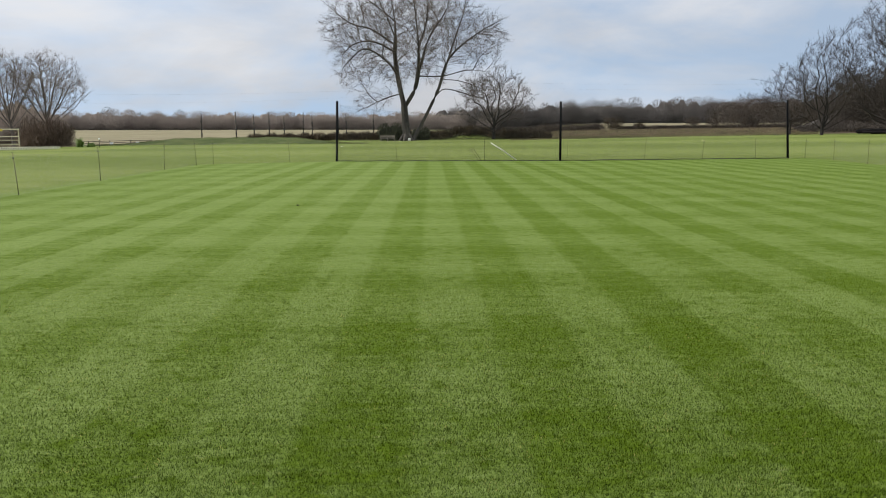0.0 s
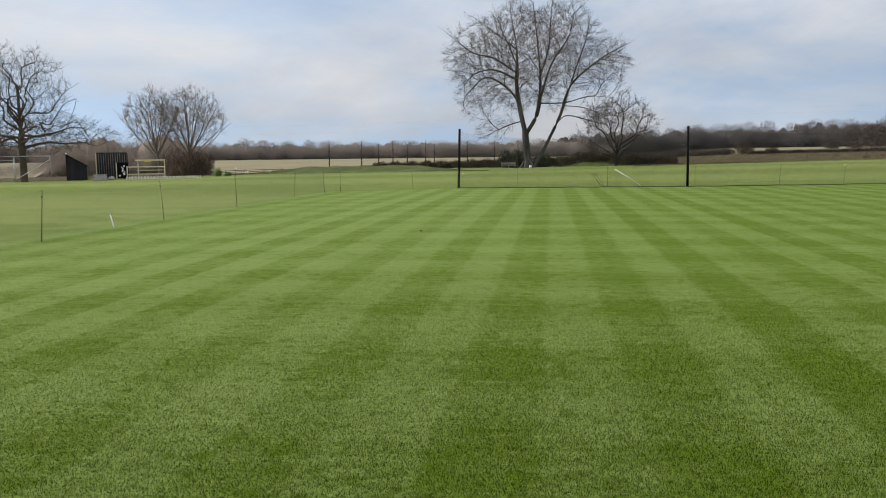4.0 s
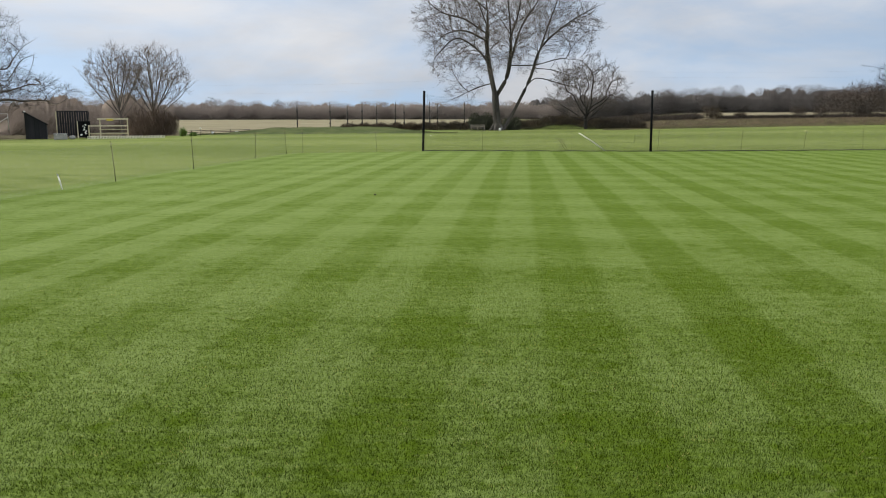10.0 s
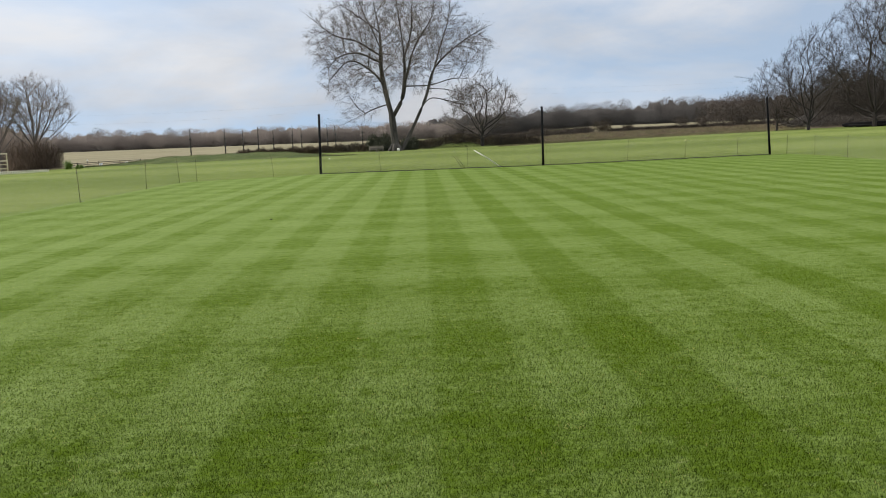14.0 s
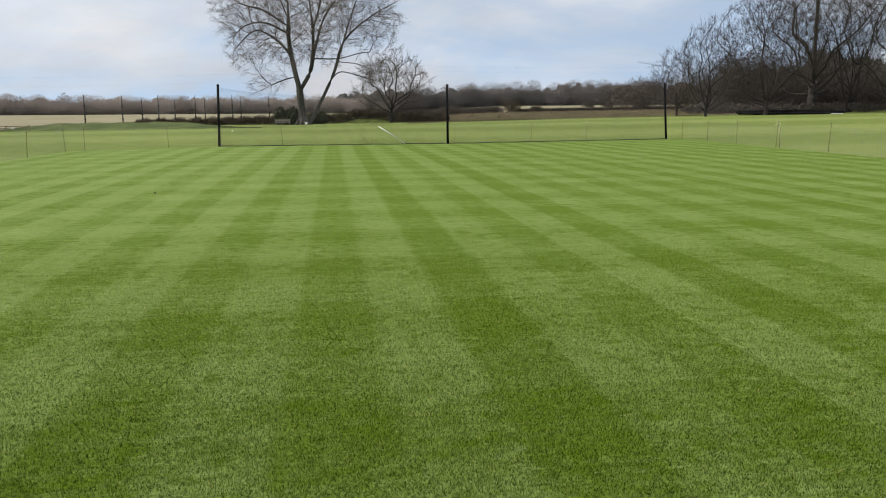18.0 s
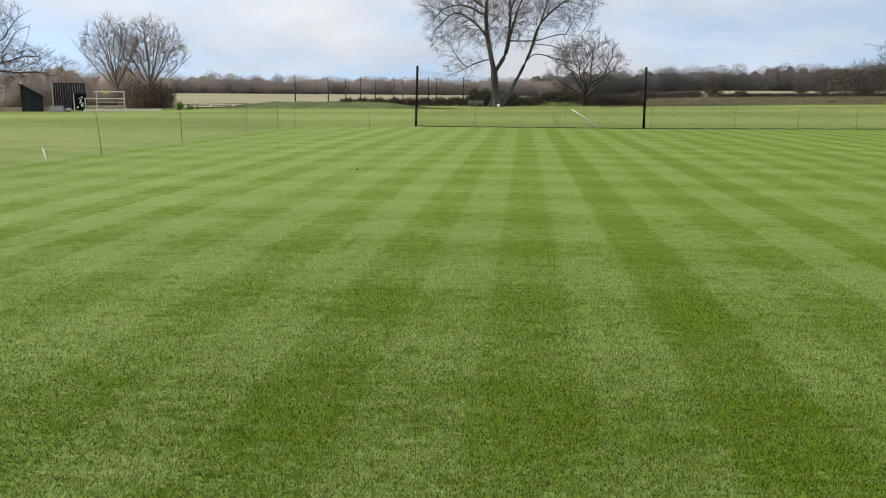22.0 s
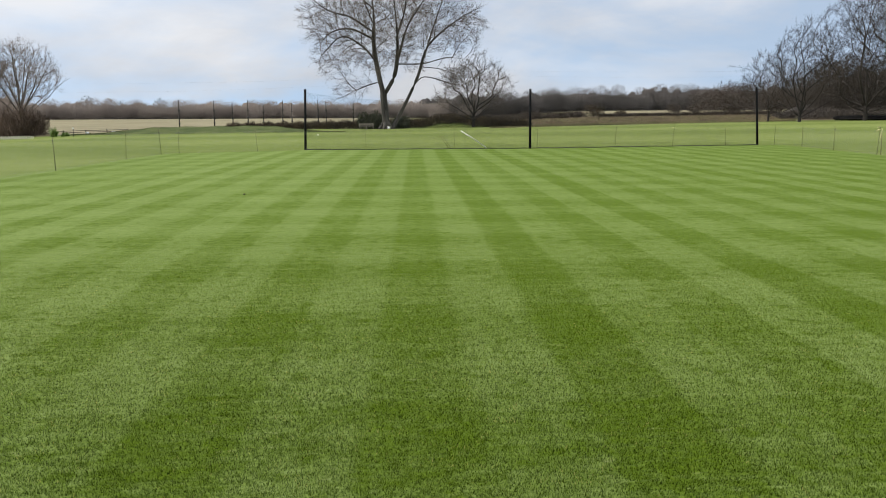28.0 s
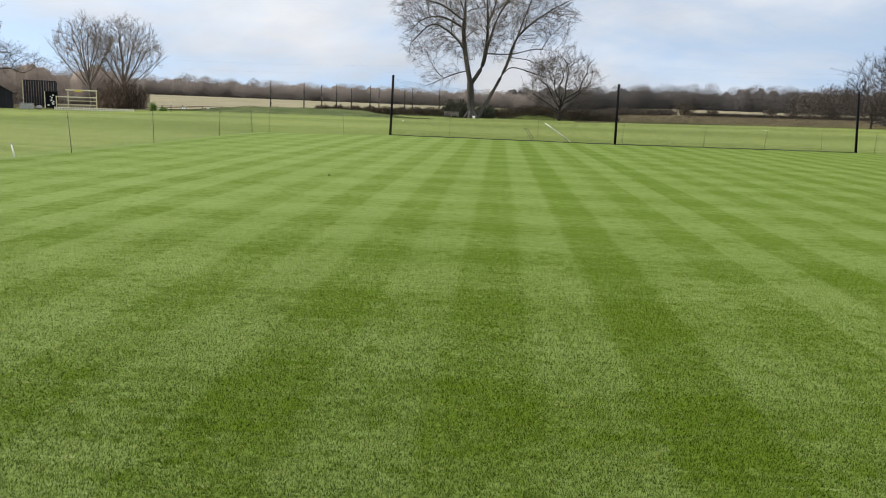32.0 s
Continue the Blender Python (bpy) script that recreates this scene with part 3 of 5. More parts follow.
low = thing("boundary_fence", -10.2, 18.7, 0, "low net fence on thin metal stakes round the square", "fence")
LOW = [(-9.7, 9.0), (-10.0, 13.5), (-10.22, 18.7), (-10.35, 23.7), (-10.63, 30.2), (-10.6, 34.3), (-10.2, 35.5), (-7.05, 37.1),
       (-2.15, 39.3), (2.18, 38.7), (6.27, 38.9), (10.5, 40.3), (13.6, 40.7), (16.6, 41.2), (19.1, 41.0), (19.35, 38.5), (18.6, 34.1),
       (18.05, 29.9), (17.75, 26.0), (17.45, 22.4), (17.1, 17.5), (16.8, 12.0)]
lean_rng = random.Random(3)
for k, (x, y) in enumerate(LOW):
    dx, dy = lean_rng.uniform(-0.09, 0.09), lean_rng.uniform(-0.05, 0.05)
    h = lean_rng.uniform(0.95, 1.08)
    if k == 1:
        dx = 0.08
    hook = [(x + dx, y + dy, h), (x + dx - 0.015, y + dy, h + 0.018), (x + dx - 0.03, y + dy, h + 0.01), (x + dx - 0.036, y + dy, h - 0.01)]
    stake = part("post", tube_mesh("post", [([(x, y, -0.1), (x + dx * 0.5, y + dy * 0.5, h * 0.5), (x + dx, y + dy, h)], [0.011, 0.010, 0.010])], STAKE, 6), low, m=pose(10.2, -18.7, 0))
    part("hook", tube_mesh("hook", [(hook, 0.006)], STAKE, 5), stake)
    part("clip", tube_mesh("clip", [([(x + dx * 0.86, y + dy * 0.86 - 0.012, h * 0.86), (x + dx * 0.9, y + dy * 0.9 - 0.012, h * 0.9)], 0.015)], NET_BLACK, 6), stake)
    if k in (12, 17):
        flag = [(x + dx, y + dy, h), (x + dx - 0.06, y + dy - 0.02, h - 0.03), (x + dx - 0.13, y + dy - 0.02, h - 0.05)]
        part("ribbon", tube_mesh("ribbon", [(flag, [0.01, 0.018, 0.008])], RIBBON, 4), stake, "pale ribbon tied to the stake")
    if k < len(LOW) - 1:
        part("net_panel", net_mesh("net_panel", (x, y, 0), (*LOW[k + 1], 0), 0.95, 0.022, 0.0006, NET_GREY, 0.05), low, m=pose(10.2, -18.7, 0))

spare = thing("marker_stake", 18.18, 29.85, 0, "spare metal stake with a pale ribbon beside the fence", "stake")
part("shaft", tube_mesh("shaft", [([(0, 0, -0.1), (-0.03, 0, 1.0)], [0.014, 0.012])], STAKE, 6), spare)
part("ribbon", tube_mesh("ribbon", [([(-0.03, -0.02, 1.0), (-0.14, -0.02, 0.97), (-0.27, -0.02, 0.9)], [0.008, 0.015, 0.007]),
                                    ([(-0.03, -0.02, 0.98), (-0.06, -0.02, 0.8), (-0.1, -0.02, 0.55)], [0.012, 0.016, 0.008])], RIBBON, 4), spare, "pale yellow ribbon")

rod = thing("white_pole", 3.8, 39.05, 0, "white wooden pole leaning against the net", "pole")
part("shaft", tube_mesh("shaft", [([(0, 0, 0.0), (-0.65, 0.03, 0.47), (-1.28, 0.07, 0.86)], [0.024, 0.022, 0.02])], WHITE, 8), rod)
for dx in (0.0, 0.13):
    bent = thing("fallen_stake", 1.95 + dx, 39.15, 0, "thin dark stake tilting beside the net", "stake", "tilted stakes")
    part("shaft", tube_mesh("shaft", [([(0, 0, -0.05), (-0.22, 0, 0.28), (-0.42, 0, 0.58)], [0.014, 0.013, 0.012])], STAKE, 6), bent)
    part("hook", tube_mesh("hook", [([(-0.42, 0, 0.58), (-0.47, 0, 0.6), (-0.5, 0, 0.57)], 0.008)], STAKE, 5), bent)

peg = thing("white_peg", -10.35, 16.55, 0, "short white plastic peg on the square's edge", "peg")
part("shaft", tube_mesh("shaft", [([(0.03, 0, -0.05), (-0.01, 0, 0.15), (-0.05, 0, 0.30)], [0.016, 0.015, 0.014])], WHITE, 8), peg)
part("cap", tube_mesh("cap", [([(-0.05, 0, 0.295), (-0.058, 0, 0.335)], [0.02, 0.017])], GREY_BOX, 8), peg, "pale blue-grey cap")


# ---------------------------------------------------------------- trees
def curve(points, steps=5):
    """A smooth run through a few points (Catmull-Rom)."""
    q = [Vector(p) for p in points]
    q = [q[0] * 2 - q[1]] + q + [q[-1] * 2 - q[-2]]
    out = []
    for i in range(1, len(q) - 2):
        for s in range(steps):
            u = s / steps
            out.append(0.5 * (2 * q[i] + (q[i + 1] - q[i - 1]) * u + (2 * q[i - 1] - 5 * q[i] + 4 * q[i + 1] - q[i + 2]) * u * u
                              + (3 * q[i] - q[i - 1] - 3 * q[i + 1] + q[i + 2]) * u**3))
    return out + [q[-2]]


class Crown:
    """Grows a bare tree towards points scattered through its crown."""

    def __init__(self, seed, step, tip, wiggle=0.15, lift=0.05, out=0.4, heart=4.0):
        self.rng = np.random.default_rng(seed)
        self.step, self.tip, self.wiggle, self.lift = step, tip, wiggle, lift
        self.out, self.heart = out, heart
        self.P, self.parent, self.floor = [], [], []
        self.V, self.F, self.TV, self.TF = [], [], [], []

    def limb(self, pts, thick, thin, joint=-1):
        """A given stem: its points become the first nodes. joint: the node it leaves from, -1 for the nearest."""
        if self.P and joint == -1:
            joint = int(np.argmin([(Vector(q) - Vector(pts[0])).length for q in self.P]))
        elif not self.P:
            joint = -1
        n = len(pts)
        for i, q in enumerate(pts):
            self.P.append(tuple(q))
            self.parent.append(joint if i == 0 else len(self.P) - 2)
            self.floor.append(thick * 0.82 + (thin - thick * 0.82) * (i / max(1, n - 1)) ** 0.6)

    def grow(self, aims, reach, kill, rounds=110):
        rng = self.rng
        aims = np.asarray(aims, float)
        P = np.array(self.P)
        near_d, near_i = np.full(len(aims), 1e9), np.zeros(len(aims), int)

        def update(first, new_pts):
            nonlocal near_d, near_i
            d = np.linalg.norm(aims[:, None] - new_pts[None], axis=2)
            k = d.argmin(1)
            m = d[np.arange(len(aims)), k]
            closer = m < near_d
            near_d[closer], near_i[closer] = m[closer], first + k[closer]

        update(0, P)
        kids = np.zeros(len(P) + 60000, int)
        head = np.array([np.subtract(self.P[i], self.P[k]) if k >= 0 else (0, 0, 1) for i, k in enumerate(self.parent)], float)
        head /= np.linalg.norm(head, axis=1)[:, None] + 1e-9
        for _ in range(rounds):
            live = near_d < reach
            if not live.any():
                break
            at, inverse = np.unique(near_i[live], return_inverse=True)
            pull = np.zeros((len(at), 3))
            v = aims[live] - P[near_i[live]]
            np.add.at(pull, inverse, v / (np.linalg.norm(v, axis=1)[:, None] + 1e-9))
            pull /= np.linalg.norm(pull, axis=1)[:, None] + 1e-9
            pull += rng.normal(0, self.wiggle, pull.shape)
            pull[:, 2] += self.lift
            # branches strain outwards from the fork of the tree
            away = P[at] - np.array([0, 0, self.heart])
            pull += self.out * away / (np.linalg.norm(away, axis=1)[:, None] + 1e-9)
            pull += 0.8 * head[at] * (kids[at] == 0)[:, None]
            pull /= np.linalg.norm(pull, axis=1)[:, None] + 1e-9
            ok = kids[at] < 3
            at, fresh = at[ok], P[at[ok]] + pull[ok] * self.step
            if len(at) == 0:
                break
            kids[at] += 1
            first = len(P)
            P, head = np.concatenate([P, fresh]), np.concatenate([head, pull[ok]])
            self.parent += [int(k) for k in at]
            self.floor += [0.0] * len(at)
            update(first, fresh)
            keep = near_d > kill
            aims, near_d, near_i = aims[keep], near_d[keep], near_i[keep]
            if len(aims) == 0 or len(P) > 30000:
                break
        self.P = [tuple(q) for q in P]

    def skin(self, girth, twigs, long, twig_lift=0.3, twig_thick=0.006):
        n = len(self.P)
        parent = self.parent
        load, children = np.zeros(n), [[] for _ in range(n)]
        for i in range(n):
            if parent[i] >= 0:
                children[parent[i]].append(i)
        for i in range(n - 1, -1, -1):
            if not children[i]:
                load[i] += 1
            if parent[i] >= 0 and parent[i] < i:
                load[parent[i]] += load[i]
        power = math.log(max(load.max(), 3)) / math.log(girth / self.tip)
        rad = np.maximum(self.tip * np.maximum(load, 1) ** (1 / power), np.array(self.floor))
        P = [Vector(q) for q in self.P]
        smooth = list(P)
        heir = [max(c, key=lambda k: load[k]) if c else -1 for c in children]
        for _ in range(7):
            smooth = [q * 0.4 + smooth[parent[i]] * 0.3 + smooth[heir[i]] * 0.3 if parent[i] >= 0 and heir[i] >= 0 and self.floor[i] == 0 else q for i, q in enumerate(smooth)]
        middle = sum(P, Vector()) / n
        middle.z *= 0.75
        starts = [i for i in range(n) if parent[i] < 0]
        while starts:
            i = starts.pop()
            run = [i] if parent[i] < 0 else [parent[i], i]
            while children[run[-1]]:
                order = sorted(children[run[-1]], key=lambda k: -load[k])
                starts += order[1:]
                run.append(order[0])
            if len(run) < 2:
                continue
            rads = [rad[k] for k in run]
            if parent[i] >= 0:
                rads[0] = min(rads[0], rads[1] * 1.15)
            k0 = 0
            thick = [k for k in range(len(run)) if rads[k] > 0.045]
            cut = thick[-1] + 1 if thick else 0
            if cut >= 2:
                tube(self.V, self.F, [smooth[k] for k in run[:cut]], rads[:cut], 9 if rads[0] > 0.2 else 6)
                k0 = cut - 1
            if len(run) - k0 >= 2:
                tube(self.TV, self.TF, [smooth[k] for k in run[k0:]], rads[k0:], 3)
        at = np.array([i for i in range(n) if rad[i] <= 0.04 and parent[i] >= 0])
        ends = np.array([2 if not children[i] else 0 for i in at])
        at = np.repeat(at, twigs + ends)
        foot, base = np.array([tuple(q) for q in smooth]), np.array(self.P)
        way = base[at] - base[np.array(parent)[at]]
        self.spray(foot[at], unit(way) * 0.7 + unit(base[at] - np.array(middle)) * 0.55, long, twig_lift, twig_thick)

    def spray(self, foot, way, long, lift, thick):
        """Bent twigs with finer side twigs, as loose slivers."""
        rng, n = np.random.default_rng(7), len(foot)
        way = unit(way + rng.normal(0, 0.34, (n, 3)) + np.array([0, 0, lift]))
        reach = (long * rng.uniform(0.45, 1.15, n))[:, None]
        bend = unit(way + rng.normal(0, 0.28, (n, 3)) + np.array([0, 0, lift * 0.6]))
        knee = foot + way * reach * 0.5
        tip = knee + bend * reach * 0.5
        out = [sliver(rng, foot, knee, thick, 0.7), sliver(rng, knee, tip, thick * 0.75, 0.0)]
        for u in (0.25, 0.5, 0.72, 0.9):
            start = np.where(u < 0.5, foot + (knee - foot) * (u * 2), knee + (tip - knee) * (u * 2 - 1))
            side = unit(way * 0.75 + rng.normal(0, 0.5, (n, 3)) + np.array([0, 0, lift * 0.8]))
            out.append(sliver(rng, start, start + side * reach * rng.uniform(0.25, 0.55, (n, 1)), thick * 0.62, 0.0))
        self.spread = np.concatenate(out)


def unit(v):
    return v / (np.linalg.norm(v, axis=1)[:, None] + 1e-9)


def sliver(rng, a, c, thick, end):
    """Flat tapering slivers from points a to points c, each turned its own way; end: how much of the width is left at c."""
    side = unit(np.cross(c - a, rng.normal(size=a.shape))) * thick
    one = np.stack([a - side, a + side, c + side * end], 1)
    return np.concatenate([one, np.stack([a - side, c + side * end, c - side * end], 1)]) if end else one


def finish_tree(crown, name, x, y, label, category, bark, twigs, group="", turn=0.0):
    ob = thing(name, x, y, ground_z(x, y) - 0.05, label, category, group, turn=turn)
    part("trunk", mesh_of("trunk", crown.V, crown.F, bark, True), ob)
    boughs = np.array(crown.TV)[np.array(crown.TF)]
    fine = np.concatenate([boughs[:, [0, 1, 2]], boughs[:, [0, 2, 3]], crown.spread])
    part("crown", triangles("crown", fine, twigs), ob, "fine bare winter twigs")
    return ob


def deep(points, d0, d1):
    """Limb points (across, up) bent in depth from d0 to d1."""
    n = len(points) - 1
    return curve([(px, d0 + (d1 - d0) * (i / n) ** 1.2, pz) for i, (px, pz) in enumerate(points)], 4)


def dome(rng, many, centre, radii, hollow=0.45, low=0.0):
    """Points in an ellipsoid, more of them towards its outside, none below low."""
    d = rng.normal(size=(many, 3))
    d /= np.linalg.norm(d, axis=1)[:, None]
    d *= (hollow + (1 - hollow) * rng.random(many) ** 0.6)[:, None]
    # an uneven outline, with lobes and a few long shoots
    lobes = 0.9 + 0.13 * np.sin(d[:, 0] * 9 + centre[2]) * np.cos(d[:, 2] * 7 + centre[0]) + 0.16 * (rng.random(many) < 0.1) * rng.random(many)
    p = np.array(centre) + d * np.array(radii) * lobes[:, None]
    return p[p[:, 2] > low]


def big_tree():
    c = Crown(11, 0.42, 0.014, 0.08, 0.05, 0.5, 6.0)
    c.limb(curve([(0.1, 0, -0.3), (0.05, 0, 0.5), (-0.15, 0, 2.6), (-0.35, 0, 5.0)], 3), 0.78, 0.5)
    c.limb(deep([(-0.35, 5.2), (-1.0, 8.0), (-1.65, 12.3), (-1.6, 17.0), (-2.6, 23.0)], 0, 0.8), 0.38, 0.05)
    c.limb(deep([(-0.1, 5.2), (1.3, 7.7), (1.8, 10.8), (1.75, 15.0), (0.8, 23.5)], 0, -1.8), 0.28, 0.05)
    c.limb(deep([(1.8, 9.9), (3.4, 15.0), (5.8, 18.8), (6.7, 22.5)], -0.5, 1.5), 0.18, 0.04)
    c.limb(deep([(0.75, -0.2), (3.0, 4.0), (4.8, 7.8), (6.3, 12.0), (10.3, 15.4), (14.0, 17.4)], 0.2, -1.5), 0.41, 0.04, -2)
    c.limb(deep([(5.6, 10.2), (7.0, 14.5), (8.4, 18.5), (8.9, 21.5)], -0.3, 1.8), 0.14, 0.04)
    c.limb(deep([(4.2, 6.5), (5.7, 7.6), (8.8, 6.9), (11.8, 6.0)], -0.2, 0.8), 0.11, 0.03)
    c.limb(deep([(5.3, 9.0), (8.2, 8.6), (11.2, 7.4)], -0.3, -2.5), 0.08, 0.03)
    c.limb(deep([(2.0, 9.4), (5.5, 9.5), (9.0, 10.4), (12.4, 10.2)], -0.6, 2.4), 0.08, 0.03)
    c.limb(deep([(-1.7, 14.0), (-5.0, 16.1), (-8.2, 17.0), (-12.0, 20.0)], 0.2, -1.2), 0.13, 0.03)
    c.limb(deep([(-1.7, 13.0), (-5.0, 14.5), (-8.0, 14.0), (-10.0, 12.0)], 0.2, 2.0), 0.11, 0.03)
    c.limb(deep([(-1.2, 9.6), (-3.1, 11.8), (-6.1, 13.2), (-9.0, 10.5)], 0.1, -2.4), 0.1, 0.03)
    c.limb(deep([(-0.9, 6.9), (-2.7, 6.4), (-4.8, 5.5), (-6.8, 4.6)], 0.1, 0.6), 0.07, 0.025)
    c.limb(deep([(-1.6, 17.3), (-3.2, 18.6), (-5.5, 20.2), (-8.0, 22.0)], 0.5, -1.0), 0.15, 0.03)
    c.limb(deep([(-1.6, 15.0), (-2.8, 18.0), (-4.2, 21.0), (-5.0, 23.5)], 0.4, 3.0), 0.15, 0.03)
    c.limb(deep([(1.7, 13.0), (3.0, 17.0), (3.3, 21.0), (3.6, 24.0)], -1.0, -3.5), 0.15, 0.03)
    rng = c.rng
    aims = np.concatenate([dome(rng, 5200, (0.2, 0, 16.0), (9.6, 8.0, 8.7), 0.25, 6.5), dome(rng, 1200, (-7.4, 0, 15.6), (4.9, 4.8, 5.6), 0.25, 5.0), dome(rng, 600, (-7.0, 0, 10.4), (3.6, 3.2, 3.4), 0.2, 5.0),
                           dome(rng, 1100, (9.6, 0, 15.0), (5.0, 4.8, 4.2), 0.25, 6.0), dome(rng, 500, (5.8, 0, 19.6), (4.2, 4.2, 4.6), 0.25, 6.0), dome(rng, 520, (10.5, 0, 7.4), (3.4, 2.6, 1.7), 0.2, 4.5), dome(rng, 150, (-5.0, 0, 6.2), (3.0, 2, 1.8), 0.2, 4.0)])
    c.grow(aims[rng.random(len(aims)) < 0.07], 9.0, 1.7)
    c.wiggle = 0.06
    c.grow(aims, 7.0, 0.6)
    c.skin(0.46, 2, 1.3, 0.05, 0.0115)
    for k in range(5):
        a = radians(35 + 72 * k)
        tube(c.V, c.F, [(0.35 * math.cos(a), 0.35 * math.sin(a), 0.9), (0.8 * math.cos(a), 0.8 * math.sin(a), 0.25), (1.3 * math.cos(a), 1.3 * math.sin(a), -0.15)], [0.35, 0.28, 0.1], 6)
    return c


def spreading(seed, height, spread, clear, girth, flat=0.5, many=1100, wiggle=0.15, lift=0.05, stems=1, twigs=2, long=0.8, thick=0.006, step=0.45, lean=0.0, kill=0.5, rise=0.42, out=0.4, oak=False, fan=0, crook=0.0, bough=0.1):
    """A bare tree with a domed crown; flat near 1 carries the crown low and wide."""
    c = Crown(seed, step, 0.013, wiggle, lift, out, clear)
    rng = c.rng
    for f in range(stems):
        off = (f - (stems - 1) / 2) * spread * 0.5
        top = clear + (height - clear) * rise
        pts = curve([(off * 0.1, 0, -0.2), (off * 0.25, 0, clear * 0.5), (off * 0.6 + lean, 0.2 * f, clear), (off + lean * 2 + rng.uniform(-0.4, 0.4), rng.uniform(-0.4, 0.4), top)], 4)
        c.limb(pts, girth, girth * 0.4, -2)
    mid = clear + (height - clear) * (0.52 - 0.14 * flat)
    for f in range(fan):
        # a limb leaving the trunk: the lower it starts, the flatter it runs
        u = (f + 0.5) / fan
        side = f * 2.4 + rng.uniform(-0.3, 0.3)
        if oak:
            rake, z0 = 0.05 + 1.25 * u, clear * 0.95 + (height - clear) * 0.42 * u
            span = spread * (1.0 - 0.25 * u) * rng.uniform(0.8, 1.05)
        else:
            rake, z0 = (0.62 if flat < 0.35 else 0.3) + 0.8 * u, clear * (0.55 + 0.7 * u)
            span = (height - z0) * (0.86 if flat < 0.35 else 0.72) * rng.uniform(0.85, 1.05)
        way = Vector((math.cos(side) * math.cos(rake), math.sin(side) * math.cos(rake), math.sin(rake)))
        foot = Vector((lean * z0 / max(clear, 0.1), 0, z0))
        knots = [foot + way * (span * q) + Vector((rng.normal(), rng.normal(), rng.normal() * 0.8)) * (crook * (0.0 if q == 0 else 1.0)) - Vector((0, 0, 0.5 * crook * math.sin(q * 3.1))) for q in (0, 0.22, 0.42, 0.62, 0.82, 1.0)]
        c.limb(curve(knots, 3), bough * (1.3 - 0.5 * u), 0.02)
    aims = dome(rng, many, (lean * 2, 0, mid), (spread, spread, height - mid), 0.35, clear * (1 - 0.25 * flat))
    if oak:
        aims = np.concatenate([dome(rng, many // 2, (0.3, 0, height * 0.64), (spread * 0.52, spread * 0.6, height * 0.36), 0.3, clear),
                               dome(rng, many // 2, (0, 0, height * 0.36), (spread * 1.05, spread, height * 0.17), 0.3, clear * 0.8)])
    if flat < 0.35:
        aims = aims[np.hypot(aims[:, 0] - lean * 2, aims[:, 1]) < 0.4 + (aims[:, 2] - clear * 0.6) * spread / (0.48 * (height - clear))]
    if flat > 0.6 and not oak:
        aims = np.concatenate([aims, dome(rng, many // 3, (lean, 0, clear + (height - clear) * 0.2), (spread * 1.12, spread, (height - clear) * 0.2), 0.3, clear * 0.75)])
    c.grow(aims[rng.random(len(aims)) < 0.09], spread * 1.5, spread * 0.22)
    c.wiggle = wiggle * 0.6
    c.grow(aims, spread * 1.1, kill)
    c.skin(girth, twigs, long, 0.25, thick)
    return c


x, y = polar(-1.94, 118)
finish_tree(big_tree(), "tree", x, y, "very tall bare grey tree with two leaning trunks", "tree", BARK_PALE, TWIG_PALE)
x, y = polar(4.32, 121)
finish_tree(spreading(5, 11.2, 5.9, 1.8, 0.27, 0.6, 2300, 0.12, 0.0, 1, 2, 0.8, 0.010, 0.36, 0.0, 0.55, 0.22, 0.6, False, 12, 0.25, 0.08), "tree", x, y, "small bare round-headed tree beside the rough bank", "tree", BARK_BLACK, TWIG_PALE)
x, y = polar(-36.0, 109)
finish_tree(spreading(8, 16.5, 10.6, 4.2, 0.42, 0.9, 5500, 0.26, 0.02, 1, 1, 0.9, 0.010, 0.42, 0.0, 0.5, 0.6, 0.3, True, 17, 0.6, 0.2), "oak_tree", x, y, "broad bare oak with level crooked limbs", "tree", BARK_DARK, TWIG_DARK, turn=20)
x, y = polar(-27.75, 121)
finish_tree(spreading(21, 12.4, 4.3, 3.4, 0.22, 0.0, 1300, 0.06, 0.02, 1, 2, 0.8, 0.0085, 0.38, -0.3, 0.5, 0.12, 0.9, False, 15, 0.07, 0.036), "tree", x, y, "bare upswept tree behind the timber frame", "tree", BARK_GREY, TWIG_BROWN, "pair of upswept trees")
x, y = polar(-25.85, 122)
finish_tree(spreading(22, 12.6, 4.9, 3.4, 0.24, 0.0, 1500, 0.06, 0.02, 1, 2, 0.8, 0.0085, 0.38, 0.2, 0.5, 0.12, 0.9, False, 17, 0.07, 0.036), "tree", x, y, "bare upswept tree rising from dark bushes", "tree", BARK_GREY, TWIG_BROWN, "pair of upswept trees")
RIGHT = [
    (31, 26.2, 131, 15.0, 4.8, 1.2, 0.24, 0.2, 1000, "slender bare tree at the edge of the wood"),
    (32, 30.0, 141, 21.5, 8.4, 1.8, 0.34, 0.5, 2000, "large bare oak at the edge of the wood"),
    (33, 32.7, 156, 29.0, 10.0, 5.0, 0.72, 0.6, 2000, "massive dark old oak with a thick trunk"),
    (34, 34.9, 154, 27.0, 8.5, 3.5, 0.28, 0.3, 1700, "tall bare tree with several straight stems"),
    (35, 37.5, 150, 25.0, 9.5, 2.2, 0.36, 0.5, 1700, "large bare tree standing over the grass"),
    (36, 24.3, 142, 11.0, 4.6, 1.4, 0.18, 0.5, 800, "low bare tree leaning out of the wood"),
]
